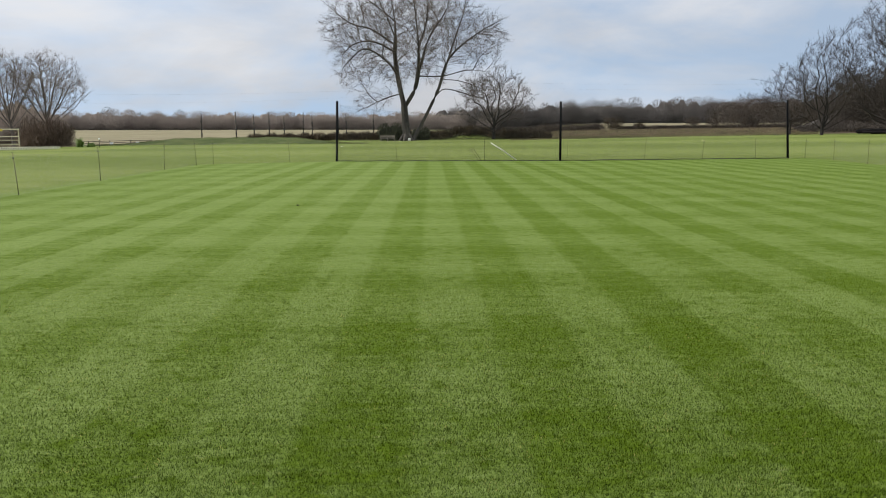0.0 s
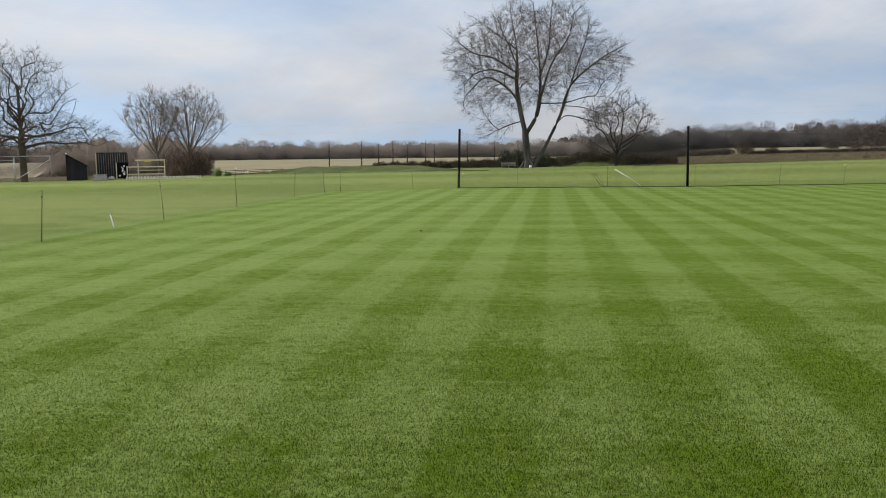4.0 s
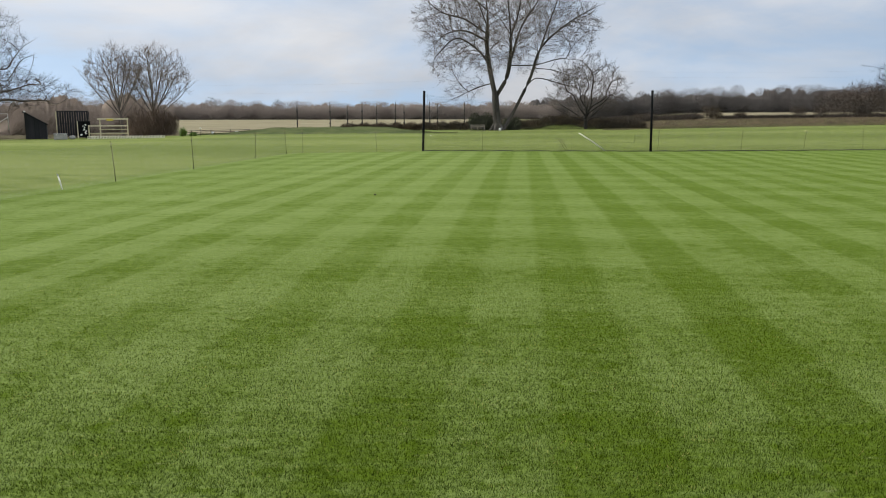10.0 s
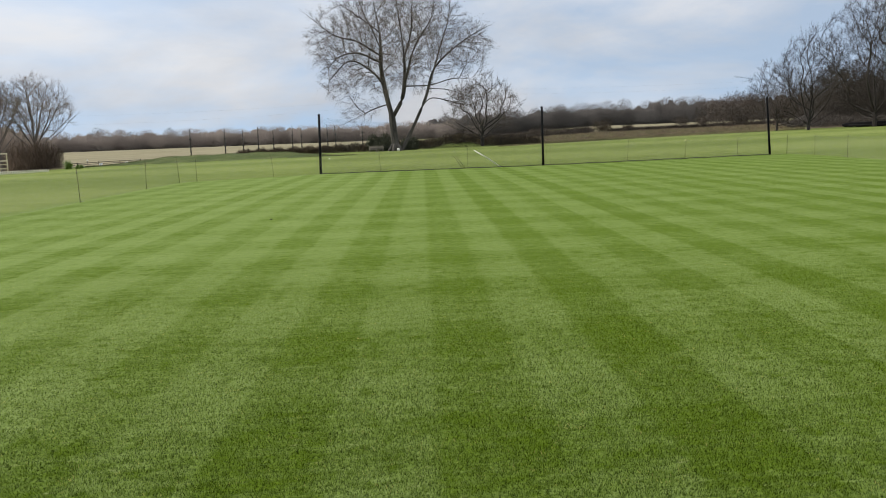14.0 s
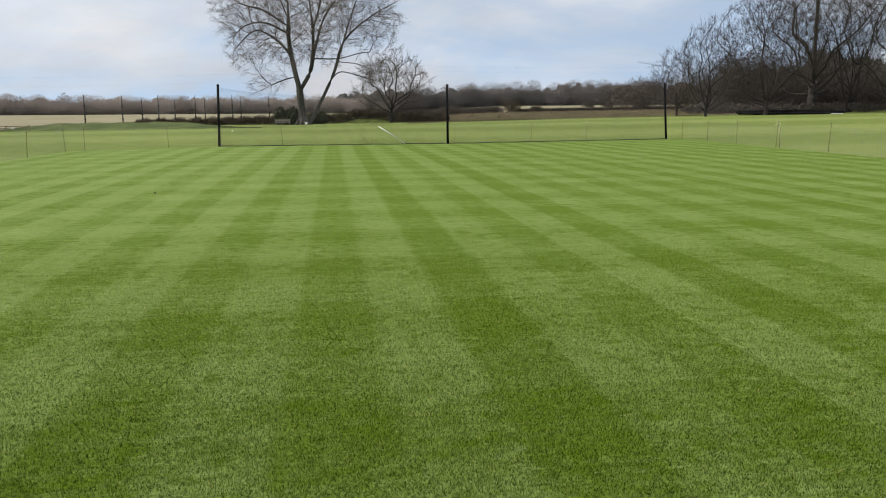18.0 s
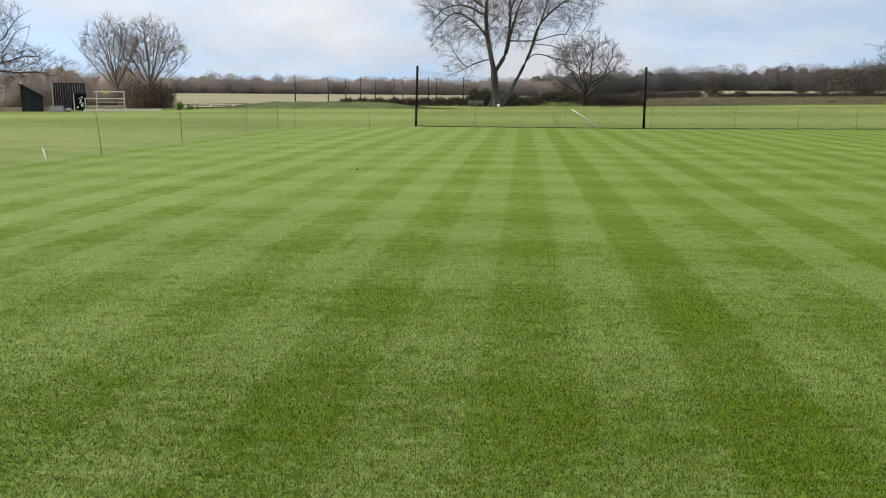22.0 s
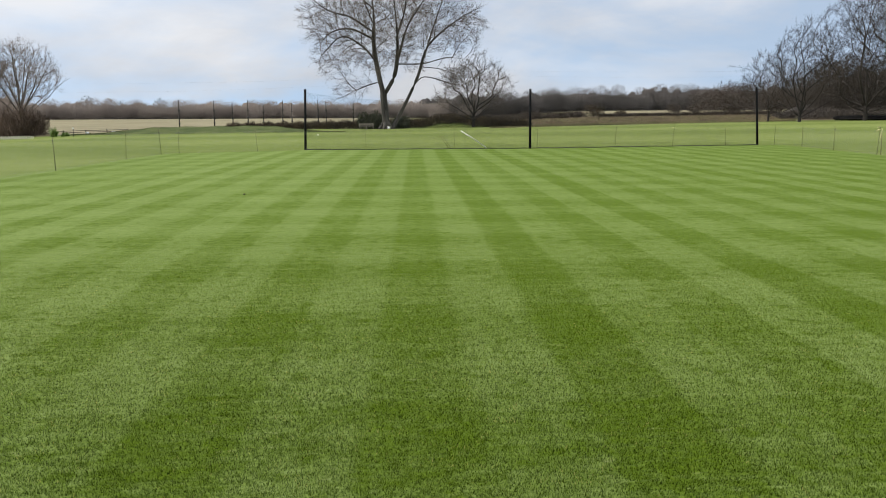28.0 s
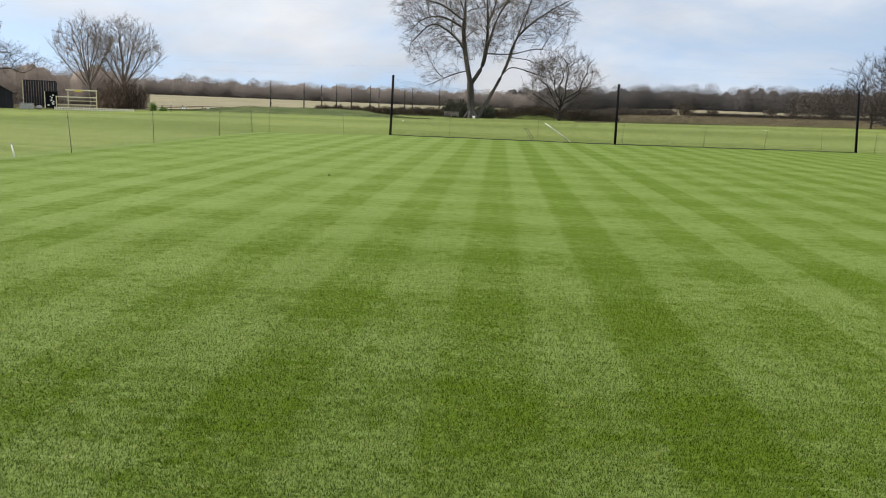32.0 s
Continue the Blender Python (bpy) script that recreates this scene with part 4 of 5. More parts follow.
for seed, az, r, h, spread, clear, girth, flat, many, label in RIGHT:
    x, y = polar(az, r)
    finish_tree(spreading(seed, h, spread, clear, girth, flat, int(many * 2.0), 0.22, 0.04, 2 if seed == 34 else 1, 2, 1.1, 0.0125, 0.5, 0.0, 0.7, 0.8 if seed == 33 else 0.3, 0.45, False, 13, 0.65, girth * 0.32), "tree", x, y, label, "tree", BARK_BLACK, TWIG_BLACK, "trees along the wood edge")


# ---------------------------------------------------------------- bushes, hedges and woods
def slivers(seed, clumps, long, wide, up=0.9):
    """Loose twigs filling lens-shaped clumps (x, y, foot z, half width, height, how many)."""
    rng = np.random.default_rng(seed)
    out = []
    for x, y, z, half, high, many in clumps:
        d = rng.normal(size=(many, 3))
        d /= np.linalg.norm(d, axis=1)[:, None]
        d *= (rng.random(many) ** 0.4)[:, None]
        p = np.stack([x + d[:, 0] * half, y + d[:, 1] * half, z + high * 0.48 + d[:, 2] * high * 0.52], -1)
        p[:, 2] = np.maximum(p[:, 2], z - 0.02)
        w = rng.normal(size=(many, 3)) * 0.6 + d * np.array([0.6, 0.6, 0.5])
        w[:, 2] += up
        w /= np.linalg.norm(w, axis=1)[:, None]
        w *= (long * rng.uniform(0.5, 1.3, many))[:, None]
        a = rng.uniform(0, 2 * math.pi, many)
        s = np.stack([np.cos(a), np.sin(a), rng.normal(0, 0.3, many)], -1) * (wide * rng.uniform(0.5, 1.3, many))[:, None]
        out.append(np.stack([p - s - w * 0.4, p + s - w * 0.4, p + w * 0.6], 1))
    return np.concatenate(out)


def stuff(name, corners, mat, label, category):
    return tagged(new(name, triangles(name, corners, mat)), label, category, kind="stuff")


def clump_row(seed, az0, az1, count, r0, r1, half, high, many, lift=0.0):
    rng = random.Random(seed)
    rows = []
    for k in range(count):
        az = az0 + (az1 - az0) * (k + rng.random()) / count
        x, y = polar(az, rng.uniform(r0, r1))
        s = rng.uniform(0.7, 1.3)
        rows.append((x, y, ground_z(x, y) + lift, half * rng.uniform(0.8, 1.2), high * s, int(many * s)))
    return rows


def wood_mass(seed, az0, az1, r, high, bulge, mat, label, pitch=0.05, lobe=5.5, ramp=1.6):
    """The closed body of a far wood: rounded crowns side by side, each bulging forward and falling back at its top."""
    rng = random.Random(seed)
    crowns = []
    a = az0
    while a < az1:
        w = math.degrees(lobe * rng.uniform(0.6, 1.5) / r)
        crowns.append((a, w, rng.uniform(0.72, 1.08), rng.uniform(0.0, 1.0)))
        a += w * rng.uniform(0.7, 1.1)
    cols, rows = int((az1 - az0) / pitch) + 1, 9
    V, F = [], []
    for i in range(cols):
        az = az0 + pitch * i
        top, fore = 0.55, 0.0
        for c, w, h, f in crowns:
            k = (az - c) / w
            if abs(k) < 1:
                top = max(top, h * (0.45 + 0.55 * math.sqrt(1 - k * k)))
                fore = max(fore, (0.4 + f) * math.sqrt(1 - k * k))
        top *= 1 + 0.13 * noise.noise(Vector((az * 5.5 * r / 460, 3.3, seed))) + 0.12 * noise.noise(Vector((az * 17 * r / 460, 7.1, seed)))
        for j in range(rows):
            v = j / (rows - 1)
            rough = noise.noise(Vector((az * 2.3 * r / 460, v * 3.0, seed))) + 0.6 * noise.noise(Vector((az * 9 * r / 460, v * 9.0, seed + 5)))
            x, y = polar(az, r - bulge * fore * math.sin(math.pi * min(1, v * 0.9 + 0.12)) + rough * bulge * 0.35 + bulge * v * v)
            end = ease(az0, az0 + ramp, az) * (1 - ease(az1 - 1.2, az1, az))
            V.append((x, y, ground_z(x, y) - 0.3 + end * high * top * v * (1 + 0.10 * rough)))
    for i in range(cols - 1):
        for j in range(rows - 1):
            a = i * rows + j
            F.append((a, a + rows, a + rows + 1, a + 1))
    return tagged(new("far_wood", mesh_of("far_wood", V, F, mat, True)), label, "woodland", kind="stuff")


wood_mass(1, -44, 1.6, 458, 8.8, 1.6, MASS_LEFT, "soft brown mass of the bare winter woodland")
wood_mass(2, -0.8, 27, 464, 12.2, 1.6, MASS_RIGHT, "soft grey mass of the bare woodland on the rise")
wood_mass(4, 23.4, 47, 186, 11.5, 3.5, MASS_EDGE, "soft dark mass of the wood behind the trees", 0.1, 4.5, 8.0)
wood_mass(3, -35.8, -25.4, 152, 6.9, 2.2, MASS_SCRUB, "soft pale brown scrub behind the shed", 0.1, 3.2, 2.4)
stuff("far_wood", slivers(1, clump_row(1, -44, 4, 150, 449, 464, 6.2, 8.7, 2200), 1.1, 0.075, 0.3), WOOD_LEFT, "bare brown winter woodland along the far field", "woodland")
stuff("far_wood", slivers(2, clump_row(2, 1, 30, 110, 454, 472, 6.0, 11.8, 2600), 1.1, 0.075, 0.3), WOOD_RIGHT, "bare dark grey woodland on the rising ground", "woodland")
stuff("far_wood", slivers(3, clump_row(3, -25, -17, 6, 470, 490, 4.5, 10.0, 420), 1.1, 0.25, 0.1), EVERGREEN, "dark evergreen trees among the far woodland", "woodland")
stuff("far_wood", slivers(4, clump_row(4, -34.6, -25.5, 30, 149, 160, 3.2, 6.2, 2600) + clump_row(17, -46, -34, 26, 156, 175, 3.0, 2.2, 900), 0.42, 0.026, 0.2), SCRUB_PALE, "brown leafless scrub behind the black shed", "woodland")
stuff("wood_edge", slivers(5, clump_row(5, 26.5, 46, 46, 166, 192, 5.0, 10.0, 4200), 1.1, 0.04, 0.3), THICKET, "dense dark leafless wood behind the trees", "woodland")
stuff("wood_edge", slivers(6, clump_row(6, 25.0, 44, 40, 152, 164, 2.6, 1.6, 700), 0.6, 0.05, 0.2), THICKET, "low dark undergrowth under the wood", "undergrowth")
stuff("wood_edge", slivers(16, clump_row(16, 20, 29, 18, 230, 300, 6, 8.5, 2200), 1.0, 0.06, 0.3), TWIG_DARK, "bare grey trees running back from the wood", "woodland")


def bush(name, seed, az, r, half, high, many, long, wide, mat, label, deep_by=1.0):
    x, y = polar(az, r)
    rows = [(half * math.cos(k * 2.4) * 0.45, half * math.sin(k * 2.4) * 0.45 * deep_by, 0, half * 0.65, high * (0.75 + 0.25 * math.cos(k * 1.7)), many // 6) for k in range(6)]
    ob = thing(name, x, y, ground_z(x, y) - 0.03, label, "bush")
    stems = [([(0.1 * math.cos(a), 0.1 * math.sin(a), 0), (half * 0.3 * math.cos(a), half * 0.3 * math.sin(a), high * 0.6)], [0.06, 0.02]) for a in (0.3, 1.5, 2.9, 4.1, 5.4)]
    part("stem", tube_mesh("stem", stems, BARK_DARK, 5), ob)
    part("foliage", triangles("foliage", slivers(seed, rows, long, wide), mat), ob)
    return ob


bush("bush", 41, -26.7, 116, 1.9, 2.6, 3000, 1.0, 0.028, SCRUB, "dense dark brown leafless bush behind the pickets")
bush("bush", 42, -25.3, 117, 2.3, 3.6, 4200, 1.0, 0.028, SCRUB, "dense dark brown leafless bush under the tree")
bush("bush", 43, -26.1, 116.5, 2.6, 4.3, 5200, 1.0, 0.028, SCRUB, "tangled brown bush at the foot of the trees")
bush("evergreen_bush", 44, -3.1, 121, 1.9, 2.8, 5000, 0.5, 0.06, EVERGREEN, "dark evergreen bush behind the tall tree")
bush("evergreen_bush", 45, -0.9, 122, 1.4, 2.0, 3500, 0.5, 0.06, EVERGREEN, "small dark evergreen bush behind the leaning trunk")
bush("bramble_bush", 46, 6.0, 123, 2.8, 1.7, 4200, 0.5, 0.04, BRAMBLE, "low dark bramble beside the small tree", 0.6)
bush("bramble_bush", 47, 7.4, 121, 2.3, 1.3, 3200, 0.5, 0.04, BRAMBLE, "low bramble heap on the grass edge", 0.6)
bush("shrub", 48, -24.0, 106, 0.45, 1.1, 200, 1.0, 0.05, LEAF, "small bright green strap-leaved shrub")
bush("shrub", 49, -23.3, 106, 0.5, 0.5, 400, 0.3, 0.06, LEAF, "low green shrub on the field edge")
for k, (az, r, half, high) in enumerate(((10.3, 196, 2.6, 1.5), (11.4, 198, 2.4, 1.8), (12.8, 200, 2.6, 3.6), (14.6, 210, 1.6, 1.8), (18.2, 300, 3.0, 3.6), (19.5, 290, 2.6, 3.4), (21.9, 250, 2.4, 2.8), (8.4, 196, 3.0, 2.6))):
    bush("scrub_bush", 60 + k, az, r, half, high, 2600, 0.7, 0.03, BRAMBLE if k in (2, 3) else TWIG_DARK, "bare brown scrub bush beyond the rough grass")

hedge = []
for k in range(52):
    az = -12.8 + 18.6 * k / 51
    r = 128 + 1.5 * math.sin(k * 1.3)
    x, y = polar(az, r)
    hedge.append((x, y, ground_z(x, y), 0.95, 1.15 + 0.45 * ease(-9, 0, az) + 0.2 * math.sin(k * 2.1), 600))
stuff("hedge", slivers(7, hedge, 0.55, 0.035), BRAMBLE, "low brown leafless hedge behind the tall tree", "hedge")
lowline = []
for k in range(70):
    az = 13.4 + 11.2 * k / 69
    x, y = polar(az, 203)
    lowline.append((x, y, ground_z(x, y) - 0.05, 0.9, 0.95, 200))
stuff("hedge", slivers(8, lowline, 0.5, 0.06), TWIG_DARK, "clipped dark hedge line along the far field", "hedge")


farther = []
for k in range(60):
    x, y = polar(2.5 + 9.5 * k / 59, 212 + 3 * math.sin(k * 1.7))
    farther.append((x, y, ground_z(x, y) - 0.1, 1.3, 1.6 + 0.4 * math.sin(k * 2.3), 500))
stuff("hedge", slivers(9, farther, 0.7, 0.03), TWIG_DARK, "overgrown dark hedge behind the rough grass", "hedge")


def tufts(seed, az0, az1, low, high_r, many, tall, wide, mat, name, label):
    rng = np.random.default_rng(seed)
    az = rng.uniform(az0, az1, many)
    u = rng.random(many)
    rows = []
    for a, s in zip(az, u):
        r0, r1 = low(a), high_r(a)
        x, y = polar(a, r0 + (r1 - r0) * s)
        rows.append((x, y, ground_z(x, y)))
    base = np.array(rows)
    h = tall * rng.uniform(0.4, 1.3, many)
    turn = rng.uniform(0, 2 * math.pi, many)
    side = np.stack([np.cos(turn), np.sin(turn), 0 * turn], -1) * wide
    tip = base + np.stack([rng.normal(0, 0.4, many) * h, rng.normal(0, 0.4, many) * h, h], -1)
    return stuff(name, np.stack([base - side, base + side, tip], 1), mat, label, "grass")


tufts(51, -23, -4.8, lambda a: bank_line(a) - 1, lambda a: bank_line(a) - 1 + 16 * ease(-3.6, -9, a), 12000, 0.09, 0.025, TUFT, "rough_grass", "rough green grass on the low bank")
tufts(52, 5.5, 26, lambda a: 111 + (a - 9) * 1.9, lambda a: 205, 38000, 0.15, 0.07, STRAW, "rough_grass", "dead straw-coloured rough grass beyond the outfield")
tufts(55, 8, 26, lambda a: 135 + (a - 9) * 1.2, lambda a: 204, 9000, 0.34, 0.05, SCRUB, "rough_grass", "brown dead bracken scattered through the rough grass")
tufts(53, -44, -24, lambda a: 112, lambda a: 150, 12000, 0.22, 0.05, STRAW_PALE, "rough_grass", "pale dead rough grass behind the shed")
tufts(54, 0, 5.2, lambda a: 122, lambda a: 140, 5000, 0.12, 0.05, TUFT, "rough_grass", "green grass on the small mound")


# ---------------------------------------------------------------- things beyond the outfield
def standing(name, az, r, label, category, group="", turn=None):
    x, y = polar(az, r)
    return thing(name, x, y, ground_z(x, y), label, category, group, turn=-az if turn is None else turn)


def bench():
    ob = standing("bench", -3.35, 109, "weathered dark wooden park bench under the tree", "bench", turn=4)
    for k in range(4):
        part("seat_slat", box("seat_slat", (2.0, 0.10, 0.035), BENCH_WOOD), ob, m=pose(0, -0.2 + 0.125 * k, 0.45))
    for k in range(3):
        part("back_slat", box("back_slat", (2.0, 0.03, 0.11), BENCH_WOOD), ob, m=pose(0, 0.27 + 0.02 * k, 0.58 + 0.15 * k, 10))
    for sx in (-0.9, 0.0, 0.9):
        part("leg", box("leg", (0.08, 0.08, 0.45), BENCH_WOOD), ob, m=pose(sx, -0.18, 0.215))
        part("leg", box("leg", (0.08, 0.08, 0.95), BENCH_WOOD), ob, m=pose(sx, 0.24, 0.465, -4))
        part("bearer", box("bearer", (0.06, 0.46, 0.07), BENCH_WOOD), ob, m=pose(sx, 0.03, 0.4))
    for sx in (-0.95, 0.95):
        part("armrest", box("armrest", (0.07, 0.5, 0.04), BENCH_WOOD), ob, m=pose(sx, 0.0, 0.66))


bench()
pail = standing("bucket", -1.75, 116.6, "small white bucket at the foot of the tree", "bucket")
part("body", tube_mesh("body", [([(0, 0, 0), (0, 0, 0.36)], [0.17, 0.21])], WHITE, 12), pail)
part("rim", tube_mesh("rim", [([(0, 0, 0.35), (0, 0, 0.39)], [0.225, 0.225])], WHITE, 12), pail)


def shed():
    ob = standing("shed", -32.9, 111, "black timber shed with a steep lean-to roof", "shed", turn=30)
    wide, deep_y, tall, short = 2.3, 2.6, 3.2, 1.8
    boards = 12
    for k in range(boards):
        x0 = -wide / 2 + wide * (k + 0.5) / boards
        h = tall + (short - tall) * (k + 0.5) / boards
        for sy, nm in ((-deep_y / 2, "front_board"), (deep_y / 2, "back_board")):
            part(nm, box(nm, (wide / boards - 0.012, 0.03 + 0.008 * (k % 2), h), BLACK_WOOD, 0.004), ob, m=pose(x0, sy, h / 2))
    for sx, h in ((-wide / 2, tall), (wide / 2, short)):
        for k in range(9):
            part("side_board", box("side_board", (0.03, deep_y - 0.05, h / 9 - 0.01), BLACK_WOOD, 0.004), ob, m=pose(sx, 0, h * (k + 0.5) / 9))
    slope = math.degrees(math.atan2(tall - short, wide))
    part("roof", box("roof", (math.hypot(wide, tall - short) + 0.35, deep_y + 0.3, 0.06), BLACK_PAINT), ob, m=pose(0, 0, (tall + short) / 2 + 0.06, 0, slope, 0))
    part("fascia", box("fascia", (0.04, deep_y + 0.3, 0.16), BLACK_WOOD), ob, m=pose(-wide / 2 - 0.14, 0, tall + 0.06))
    part("lamp", box("lamp", (0.22, 0.14, 0.16), WHITE, 0.03), ob, "white floodlight on the roof corner", m=pose(-wide / 2 + 0.05, -deep_y / 2 - 0.1, tall + 0.16))


shed()


def sight_screen():
    ob = standing("sight_screen", -30.75, 113, "black slatted sight screen on a frame", "screen")
    wide, tall, count = 3.7, 3.3, 13
    for k in range(count):
        part("slat", box("slat", (wide / count * 0.8, 0.03, tall), BLACK_WOOD, 0.004), ob, m=pose(-wide / 2 + wide * (k + 0.5) / count, 0, 0.18 + tall / 2))
    for z in (0.45, 1.9, 3.4):
        part("rail", box("rail", (wide, 0.06, 0.1), BLACK_WOOD), ob, m=pose(0, 0.055, z))
    part("post", box("post", (0.12, 0.12, tall + 0.1), RAW_WOOD), ob, "pale timber post", m=pose(-wide / 2 - 0.07, 0, tall / 2 + 0.1))
    part("post", box("post", (0.1, 0.1, tall), BLACK_WOOD), ob, m=pose(wide / 2 + 0.05, 0.02, tall / 2 + 0.05))
    for sx in (-1.4, 1.4):
        part("skid", box("skid", (0.14, 1.6, 0.16), BLACK_WOOD), ob, m=pose(sx, 0.1, 0.08))
        part("brace", tube_mesh("brace", [([(sx, 0.8, 0.15), (sx, 0.06, 2.4)], 0.04)], BLACK_WOOD, 6), ob)


sight_screen()


def blotch_board():
    ob = standing("notice_board", -30.1, 112, "black board patched with white shapes beside the screen", "board")
    part("panel", box("panel", (1.4, 0.06, 2.0), BLACK_PAINT), ob, m=pose(0, 0, 1.1))
    part("post", box("post", (0.11, 0.11, 2.15), RAW_WOOD), ob, "pale timber post", m=pose(-0.78, 0, 1.05))
    part("top_rail", box("top_rail", (1.6, 0.1, 0.08), BLACK_WOOD), ob, m=pose(0, 0, 2.14))
    rng = random.Random(2)
    for k in range(9):
        part("patch", box("patch", (rng.uniform(0.1, 0.26), 0.02, rng.uniform(0.1, 0.2)), WHITE, 0.004), ob, "white painted patch", m=pose(rng.uniform(-0.45, 0.45), -0.04 - 0.004 * k, 0.35 + 1.4 * (k + 0.5) / 9, 0, rng.uniform(-35, 35), 0))


blotch_board()


def timber_frame():
    ob = standing("timber_frame", -28.35, 112, "pale open timber frame with rails and a yellow sign", "frame")
    for x, h in ((-2.9, 1.6), (-1.55, 2.35), (1.75, 2.3)):
        part("post", box("post", (0.15, 0.15, h), RAW_WOOD), ob, m=pose(x, 0, h / 2))
    for z in (0.55, 1.5):
        part("rail", box("rail", (4.7, 0.07, 0.14), RAW_WOOD), ob, m=pose(-0.6, -0.09, z))
    part("top_rail", box("top_rail", (3.75, 0.12, 0.15), RAW_WOOD), ob, m=pose(0, 0, 2.38))
    part("sign", box("sign", (0.8, 0.04, 0.26), YELLOW), ob, "blank yellow sign", m=pose(-0.35, -0.09, 2.27))
    part("mid_rail", box("mid_rail", (3.4, 0.06, 0.1), RAW_WOOD), ob, m=pose(0, 0.05, 1.05))


timber_frame()
row = standing("picket_fence", -27.55, 101, "low white picket fence along the outfield edge", "fence")
bm = bmesh.new()
for cx, cz in ((-0.04, 0), (0.04, 0), (0.04, 0.34), (0, 0.4), (-0.04, 0.34)):
    bm.verts.new((cx, -0.012, cz))
bm.faces.new(bm.verts)
lifted = bmesh.ops.extrude_face_region(bm, geom=bm.faces[:])
bmesh.ops.translate(bm, vec=(0, 0.024, 0), verts=[v for v in lifted["geom"] if isinstance(v, bmesh.types.BMVert)])
picket = bpy.data.meshes.new("picket")
bm.to_mesh(picket), bm.free()
picket.materials.append(CREAM)
for k in range(52):
    part("picket", picket, row, m=pose(-4.2 + 8.4 * k / 51, 0, 0, 0, math.sin(k * 5.3) * 1.5))
for z in (0.1, 0.27):
    part("rail", box("rail", (8.5, 0.025, 0.05), CREAM), row, m=pose(0, 0.026, z))

crate = standing("crate", -31.55, 104, "grey weathered equipment box on the grass", "box")
part("body", box("body", (1.45, 0.8, 0.62), GREY_BOX, 0.03), crate, m=pose(0, 0, 0.31))
part("lid", box("lid", (1.52, 0.86, 0.09), GREY_BOX, 0.03), crate, m=pose(0, 0, 0.665))
for sx in (-0.45, 0.45):
    part("latch", box("latch", (0.08, 0.03, 0.14), GREY_METAL), crate, m=pose(sx, -0.43, 0.58))
sack = standing("sack", -30.85, 103.5, "small pale sack slumped beside the box", "sack")
bm = bmesh.new()
bmesh.ops.create_icosphere(bm, subdivisions=2, radius=0.3)
for v in bm.verts:
    v.co = Vector((v.co.x * 1.3, v.co.y, max(-0.2, v.co.z) * 0.9 + 0.2)) * (1 + 0.15 * noise.noise(v.co * 5))
sack_mesh = bpy.data.meshes.new("body")
bm.to_mesh(sack_mesh), bm.free()
sack_mesh.materials.append(GREY_BOX)
part("body", sack_mesh, sack)

cage = standing("goal_frame", -36.6, 107, "grey tubular goal frame with slack netting", "goal", turn=38)
runs = {"upright": [((-4.2, 0, 0), (-4.2, 0, 3.1)), ((0.2, 0, 0), (0.2, 0, 3.1)), ((-4.6, 1.8, 0), (-4.6, 1.8, 2.6)), ((4.0, 0, 1.2), (4.0, 0, 3.1))],
        "crossbar": [((-6.5, 0, 3.1), (4.0, 0, 3.1)), ((-6.5, 1.8, 2.6), (0.2, 1.8, 2.6)), ((0.2, 0, 0.3), (4.0, 0, 2.7))],
        "side_bar": [((-4.2, 0, 3.1), (-4.6, 1.8, 2.6)), ((0.2, 0, 3.1), (0.2, 1.8, 2.6)), ((0.2, 1.8, 0.05), (0.2, 1.8, 2.6))]}
for nm, rods in runs.items():
    for a, c in rods:
        part(nm, tube_mesh(nm, [([a, c], 0.04)], GREY_METAL, 8), cage)

heap = standing("cover_sheet", 31.45, 143, "long black sheeting rolled on the grass by the trees", "sheet")
V, F = [], []
hrng = random.Random(6)
pts = [(-8.2 + 16.4 * k / 36, hrng.uniform(-0.15, 0.15), 0.33 + hrng.uniform(-0.05, 0.05)) for k in range(37)]
tube(V, F, pts, [0.12 if k in (0, 36) else (0.28 + 0.18 * math.sin(k / 36 * 3.1) + hrng.uniform(-0.06, 0.08)) for k in range(37)], 9, True)
part("roll", mesh_of("roll", V, F, SHEETING, True), heap)
V, F = [], []
pts = [(-7.2 + 14.0 * k / 30, -0.5 + hrng.uniform(-0.1, 0.1), 0.2) for k in range(31)]
tube(V, F, pts, [0.18 + hrng.uniform(-0.04, 0.05) for k in range(31)], 8, True)
part("fold", mesh_of("fold", V, F, SHEETING, True), heap)
part("lath", box("lath", (1.8, 0.1, 0.1), WHITE), heap, "white lath at the end", m=pose(7.0, -0.75, 0.12))

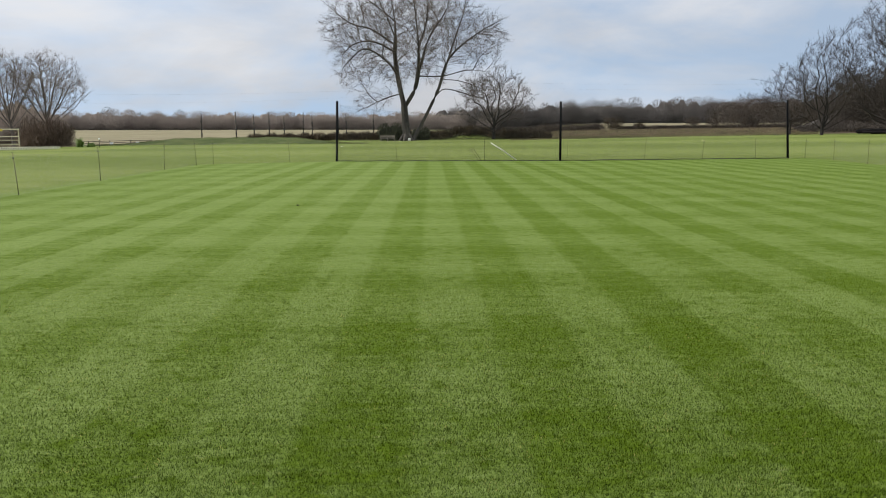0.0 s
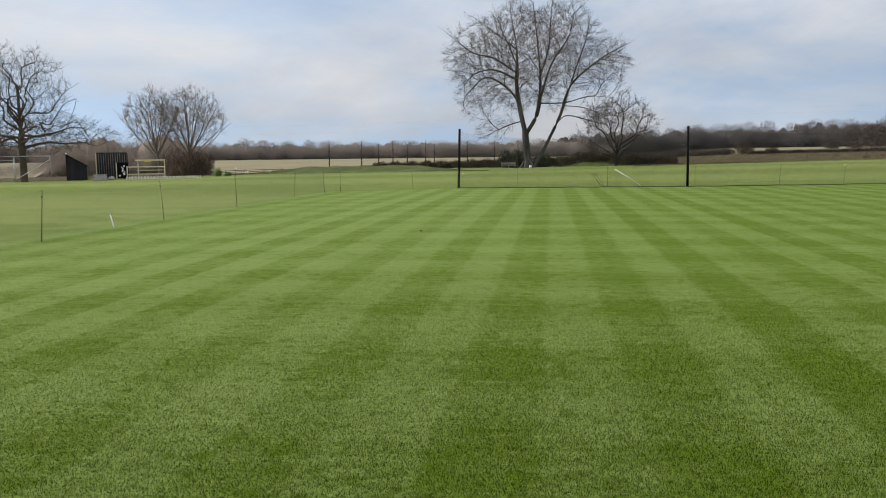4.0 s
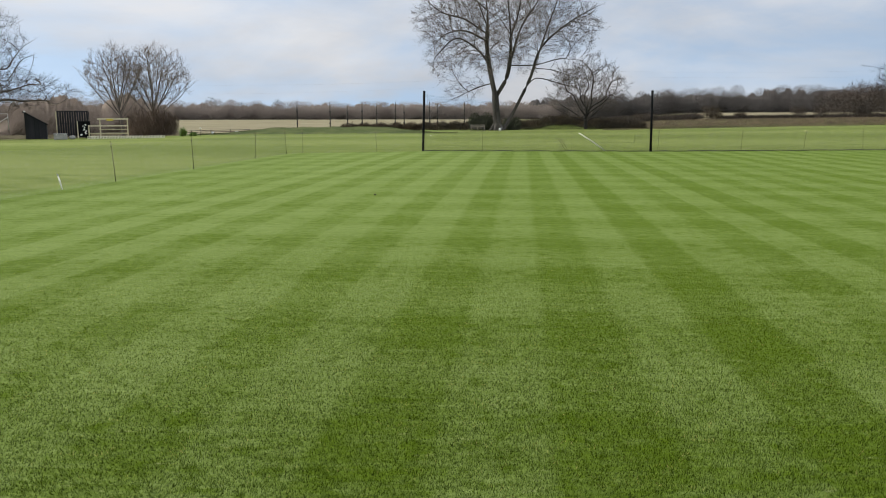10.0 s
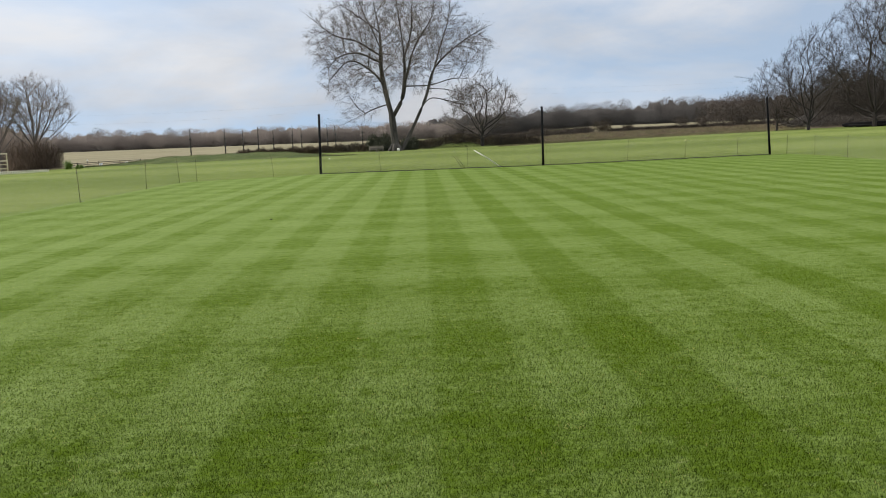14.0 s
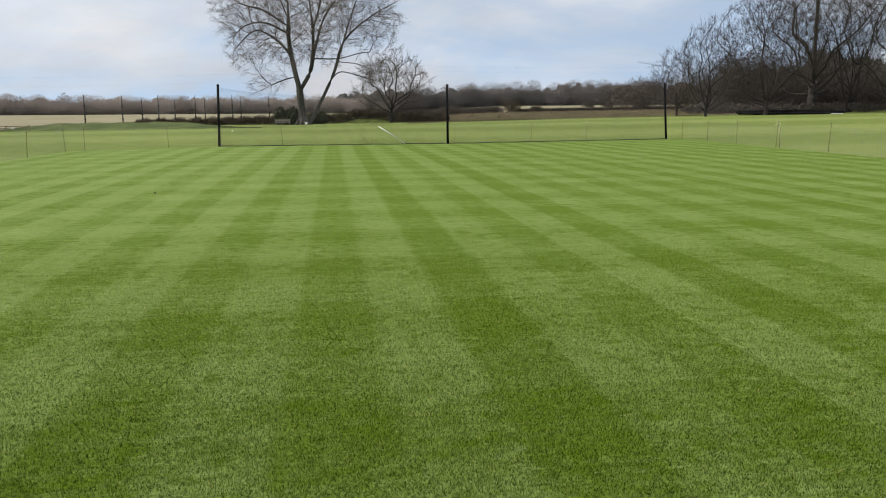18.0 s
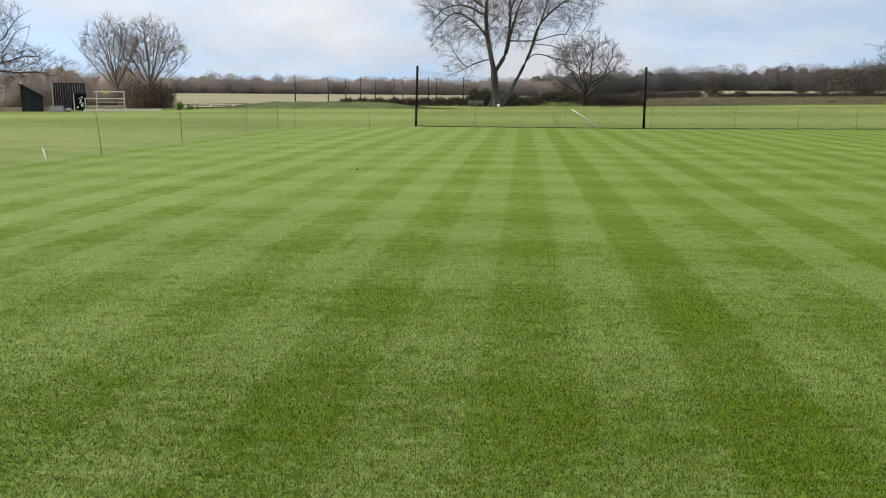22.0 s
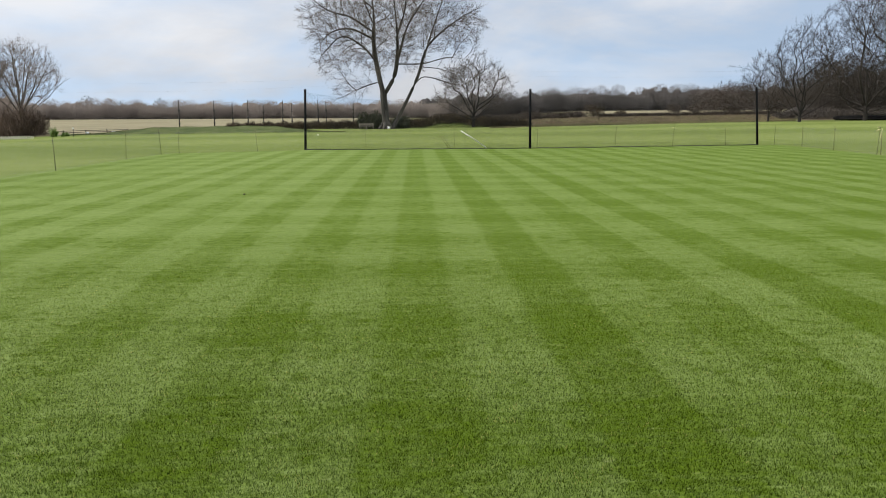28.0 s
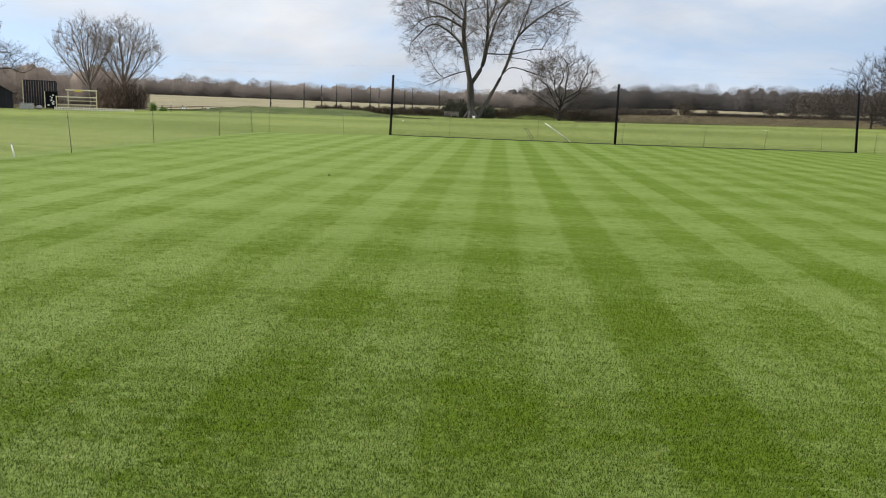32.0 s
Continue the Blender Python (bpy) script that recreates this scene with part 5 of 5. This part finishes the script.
# tall slim posts standing beyond the bank
POSTS = [(-16.2, 132, 4.9), (-13.9, 133, 4.8), (-12.65, 139, 4.5), (-11.63, 140, 4.9), (-10.58, 148, 4.4), (-9.27, 148, 5.0), (-8.62, 152, 4.6), (-6.78, 148, 5.0), (-6.2, 152, 4.8), (-4.3, 146, 4.9)]
first_post = None
for k, (az, r, top) in enumerate(POSTS):
    x, y = polar(az, r)
    z = ground_z(x, y)
    if first_post is None:
        first_post = thing("tall_post", x, y, z, "tall slim dark post with wrapped ties beyond the bank", "post", "tall posts beyond the bank")
        part("pole", tube_mesh("pole", [([(0, 0, -0.2), (0.02, 0, 2.4), (0.04, 0, 4.9)], [0.10, 0.09, 0.06])], POLE_WOOD, 7), first_post)
        for zz in (1.15, 1.9, 3.1):
            part("tie", tube_mesh("tie", [([(0.02, 0, zz), (0.02, 0, zz + 0.12), (0.02, 0, zz + 0.3)], [0.1, 0.19, 0.1])], NET_BLACK, 7), first_post)
    else:
        copy_thing(first_post, pose(x, y, z, 0, (k % 3 - 1) * 0.8, k * 70.0) @ Matrix.Diagonal((1, 1, top / 4.9, 1)))

# field fence beyond the rough grass
rail = standing("field_fence", -23.0, 128, "low dark post-and-rail fence on the field edge", "fence", turn=0)
ox, oy = polar(-23.0, 128)
oz = ground_z(ox, oy)
ends = [polar(a, 127 + (a + 23) * 0.6) for a in (-26, -24.7, -23.4, -22.1, -20.8, -19.5)]
for k, (x, y) in enumerate(ends):
    part("post", box("post", (0.1, 0.1, 0.62), POLE_WOOD), rail, m=pose(x - ox, y - oy, ground_z(x, y) - oz + 0.26))
for zz in (0.22, 0.45):
    part("rail", tube_mesh("rail", [([(x - ox, y - oy, ground_z(x, y) - oz + zz) for x, y in ends], 0.045)], POLE_WOOD, 6), rail)


def cable(az0, az1, el0, el1, sag, r, label):
    pts = []
    for k in range(41):
        u = k / 40
        az = az0 + (az1 - az0) * u
        x, y = polar(az, r)
        pts.append((x, y, 1.5 + r * math.tan(radians(el0 + (el1 - el0) * u - sag * 4 * u * (1 - u)))))
    return tagged(new("overhead_cable", tube_mesh("overhead_cable", [(pts, 0.0045)], CABLE, 4)), label, "cable", "overhead cables", kind="structure")


cable(-48, -1, 3.0, 3.0, 0.66, 210, "thin overhead cable sagging across the sky")
cable(-48, -1, 2.5, 2.6, 0.80, 214, "lower thin overhead cable sagging across the sky")
cable(-1, 48, 3.55, 3.2, 0.42, 210, "thin overhead cable running to the wood")
cable(-1, 48, 3.2, 2.9, 0.45, 214, "lower thin overhead cable running to the wood")

# small things on the grass
for k, (x, y, label) in enumerate(((-9.0, 76.0, "small white marker disc on the outfield"),)):
    disc = thing("marker_disc", x, y, ground_z(x, y), label, "marker", "marker discs")
    part("disc", tube_mesh("disc", [([(0, 0, 0), (0, 0, 0.03), (0, 0, 0.075)], [0.05, 0.044, 0.02])], WHITE, 12), disc)
for x, y, s, label in ((-3.14, 15.8, 0.022, "small dark clod of turf on the square"), (24.8, 34.0, 0.045, "dark clod of turf on the outfield")):
    clod = thing("turf_clod", x, y, ground_z(x, y), label, "turf")
    bm = bmesh.new()
    bmesh.ops.create_icosphere(bm, subdivisions=2, radius=s)
    for v in bm.verts:
        v.co = v.co * (1 + 0.5 * noise.noise(v.co * (9 / s * 0.05) + Vector((x, y, 0))))
        v.co.z = max(v.co.z, -s * 0.3) * 0.8 + s * 0.25
    cm = bpy.data.meshes.new("lump")
    bm.to_mesh(cm), bm.free()
    cm.materials.append(DEBRIS)
    part("lump", cm, clod)

for az, r, tall, label in ((-22.8, 99.0, 0.9, "thin dark post with a white top on the outfield edge"), (-13.8, 127.0, 0.75, "short dark post at the end of the hedge")):
    marker = standing("marker_post", az, r, label, "post", "short marker posts")
    part("shaft", tube_mesh("shaft", [([(0, 0, -0.1), (0.01, 0, tall)], [0.035, 0.03])], POLE_WOOD, 7), marker)
    if tall > 0.8:
        part("cap", box("cap", (0.16, 0.1, 0.16), WHITE, 0.02), marker, "white painted top", m=pose(0, 0, tall + 0.06))
for az, r in ((-22.0, 121.0), (-20.4, 121.5)):
    tub = standing("tub", az, r, "small white plastic tub lying at the field edge", "tub", "white tubs at the field edge")
    part("body", tube_mesh("body", [([(0, 0, 0), (0, 0, 0.3)], [0.2, 0.24])], WHITE, 12), tub)
    part("rim", tube_mesh("rim", [([(0, 0, 0.29), (0, 0, 0.33)], [0.255, 0.255])], GREY_BOX, 12), tub)
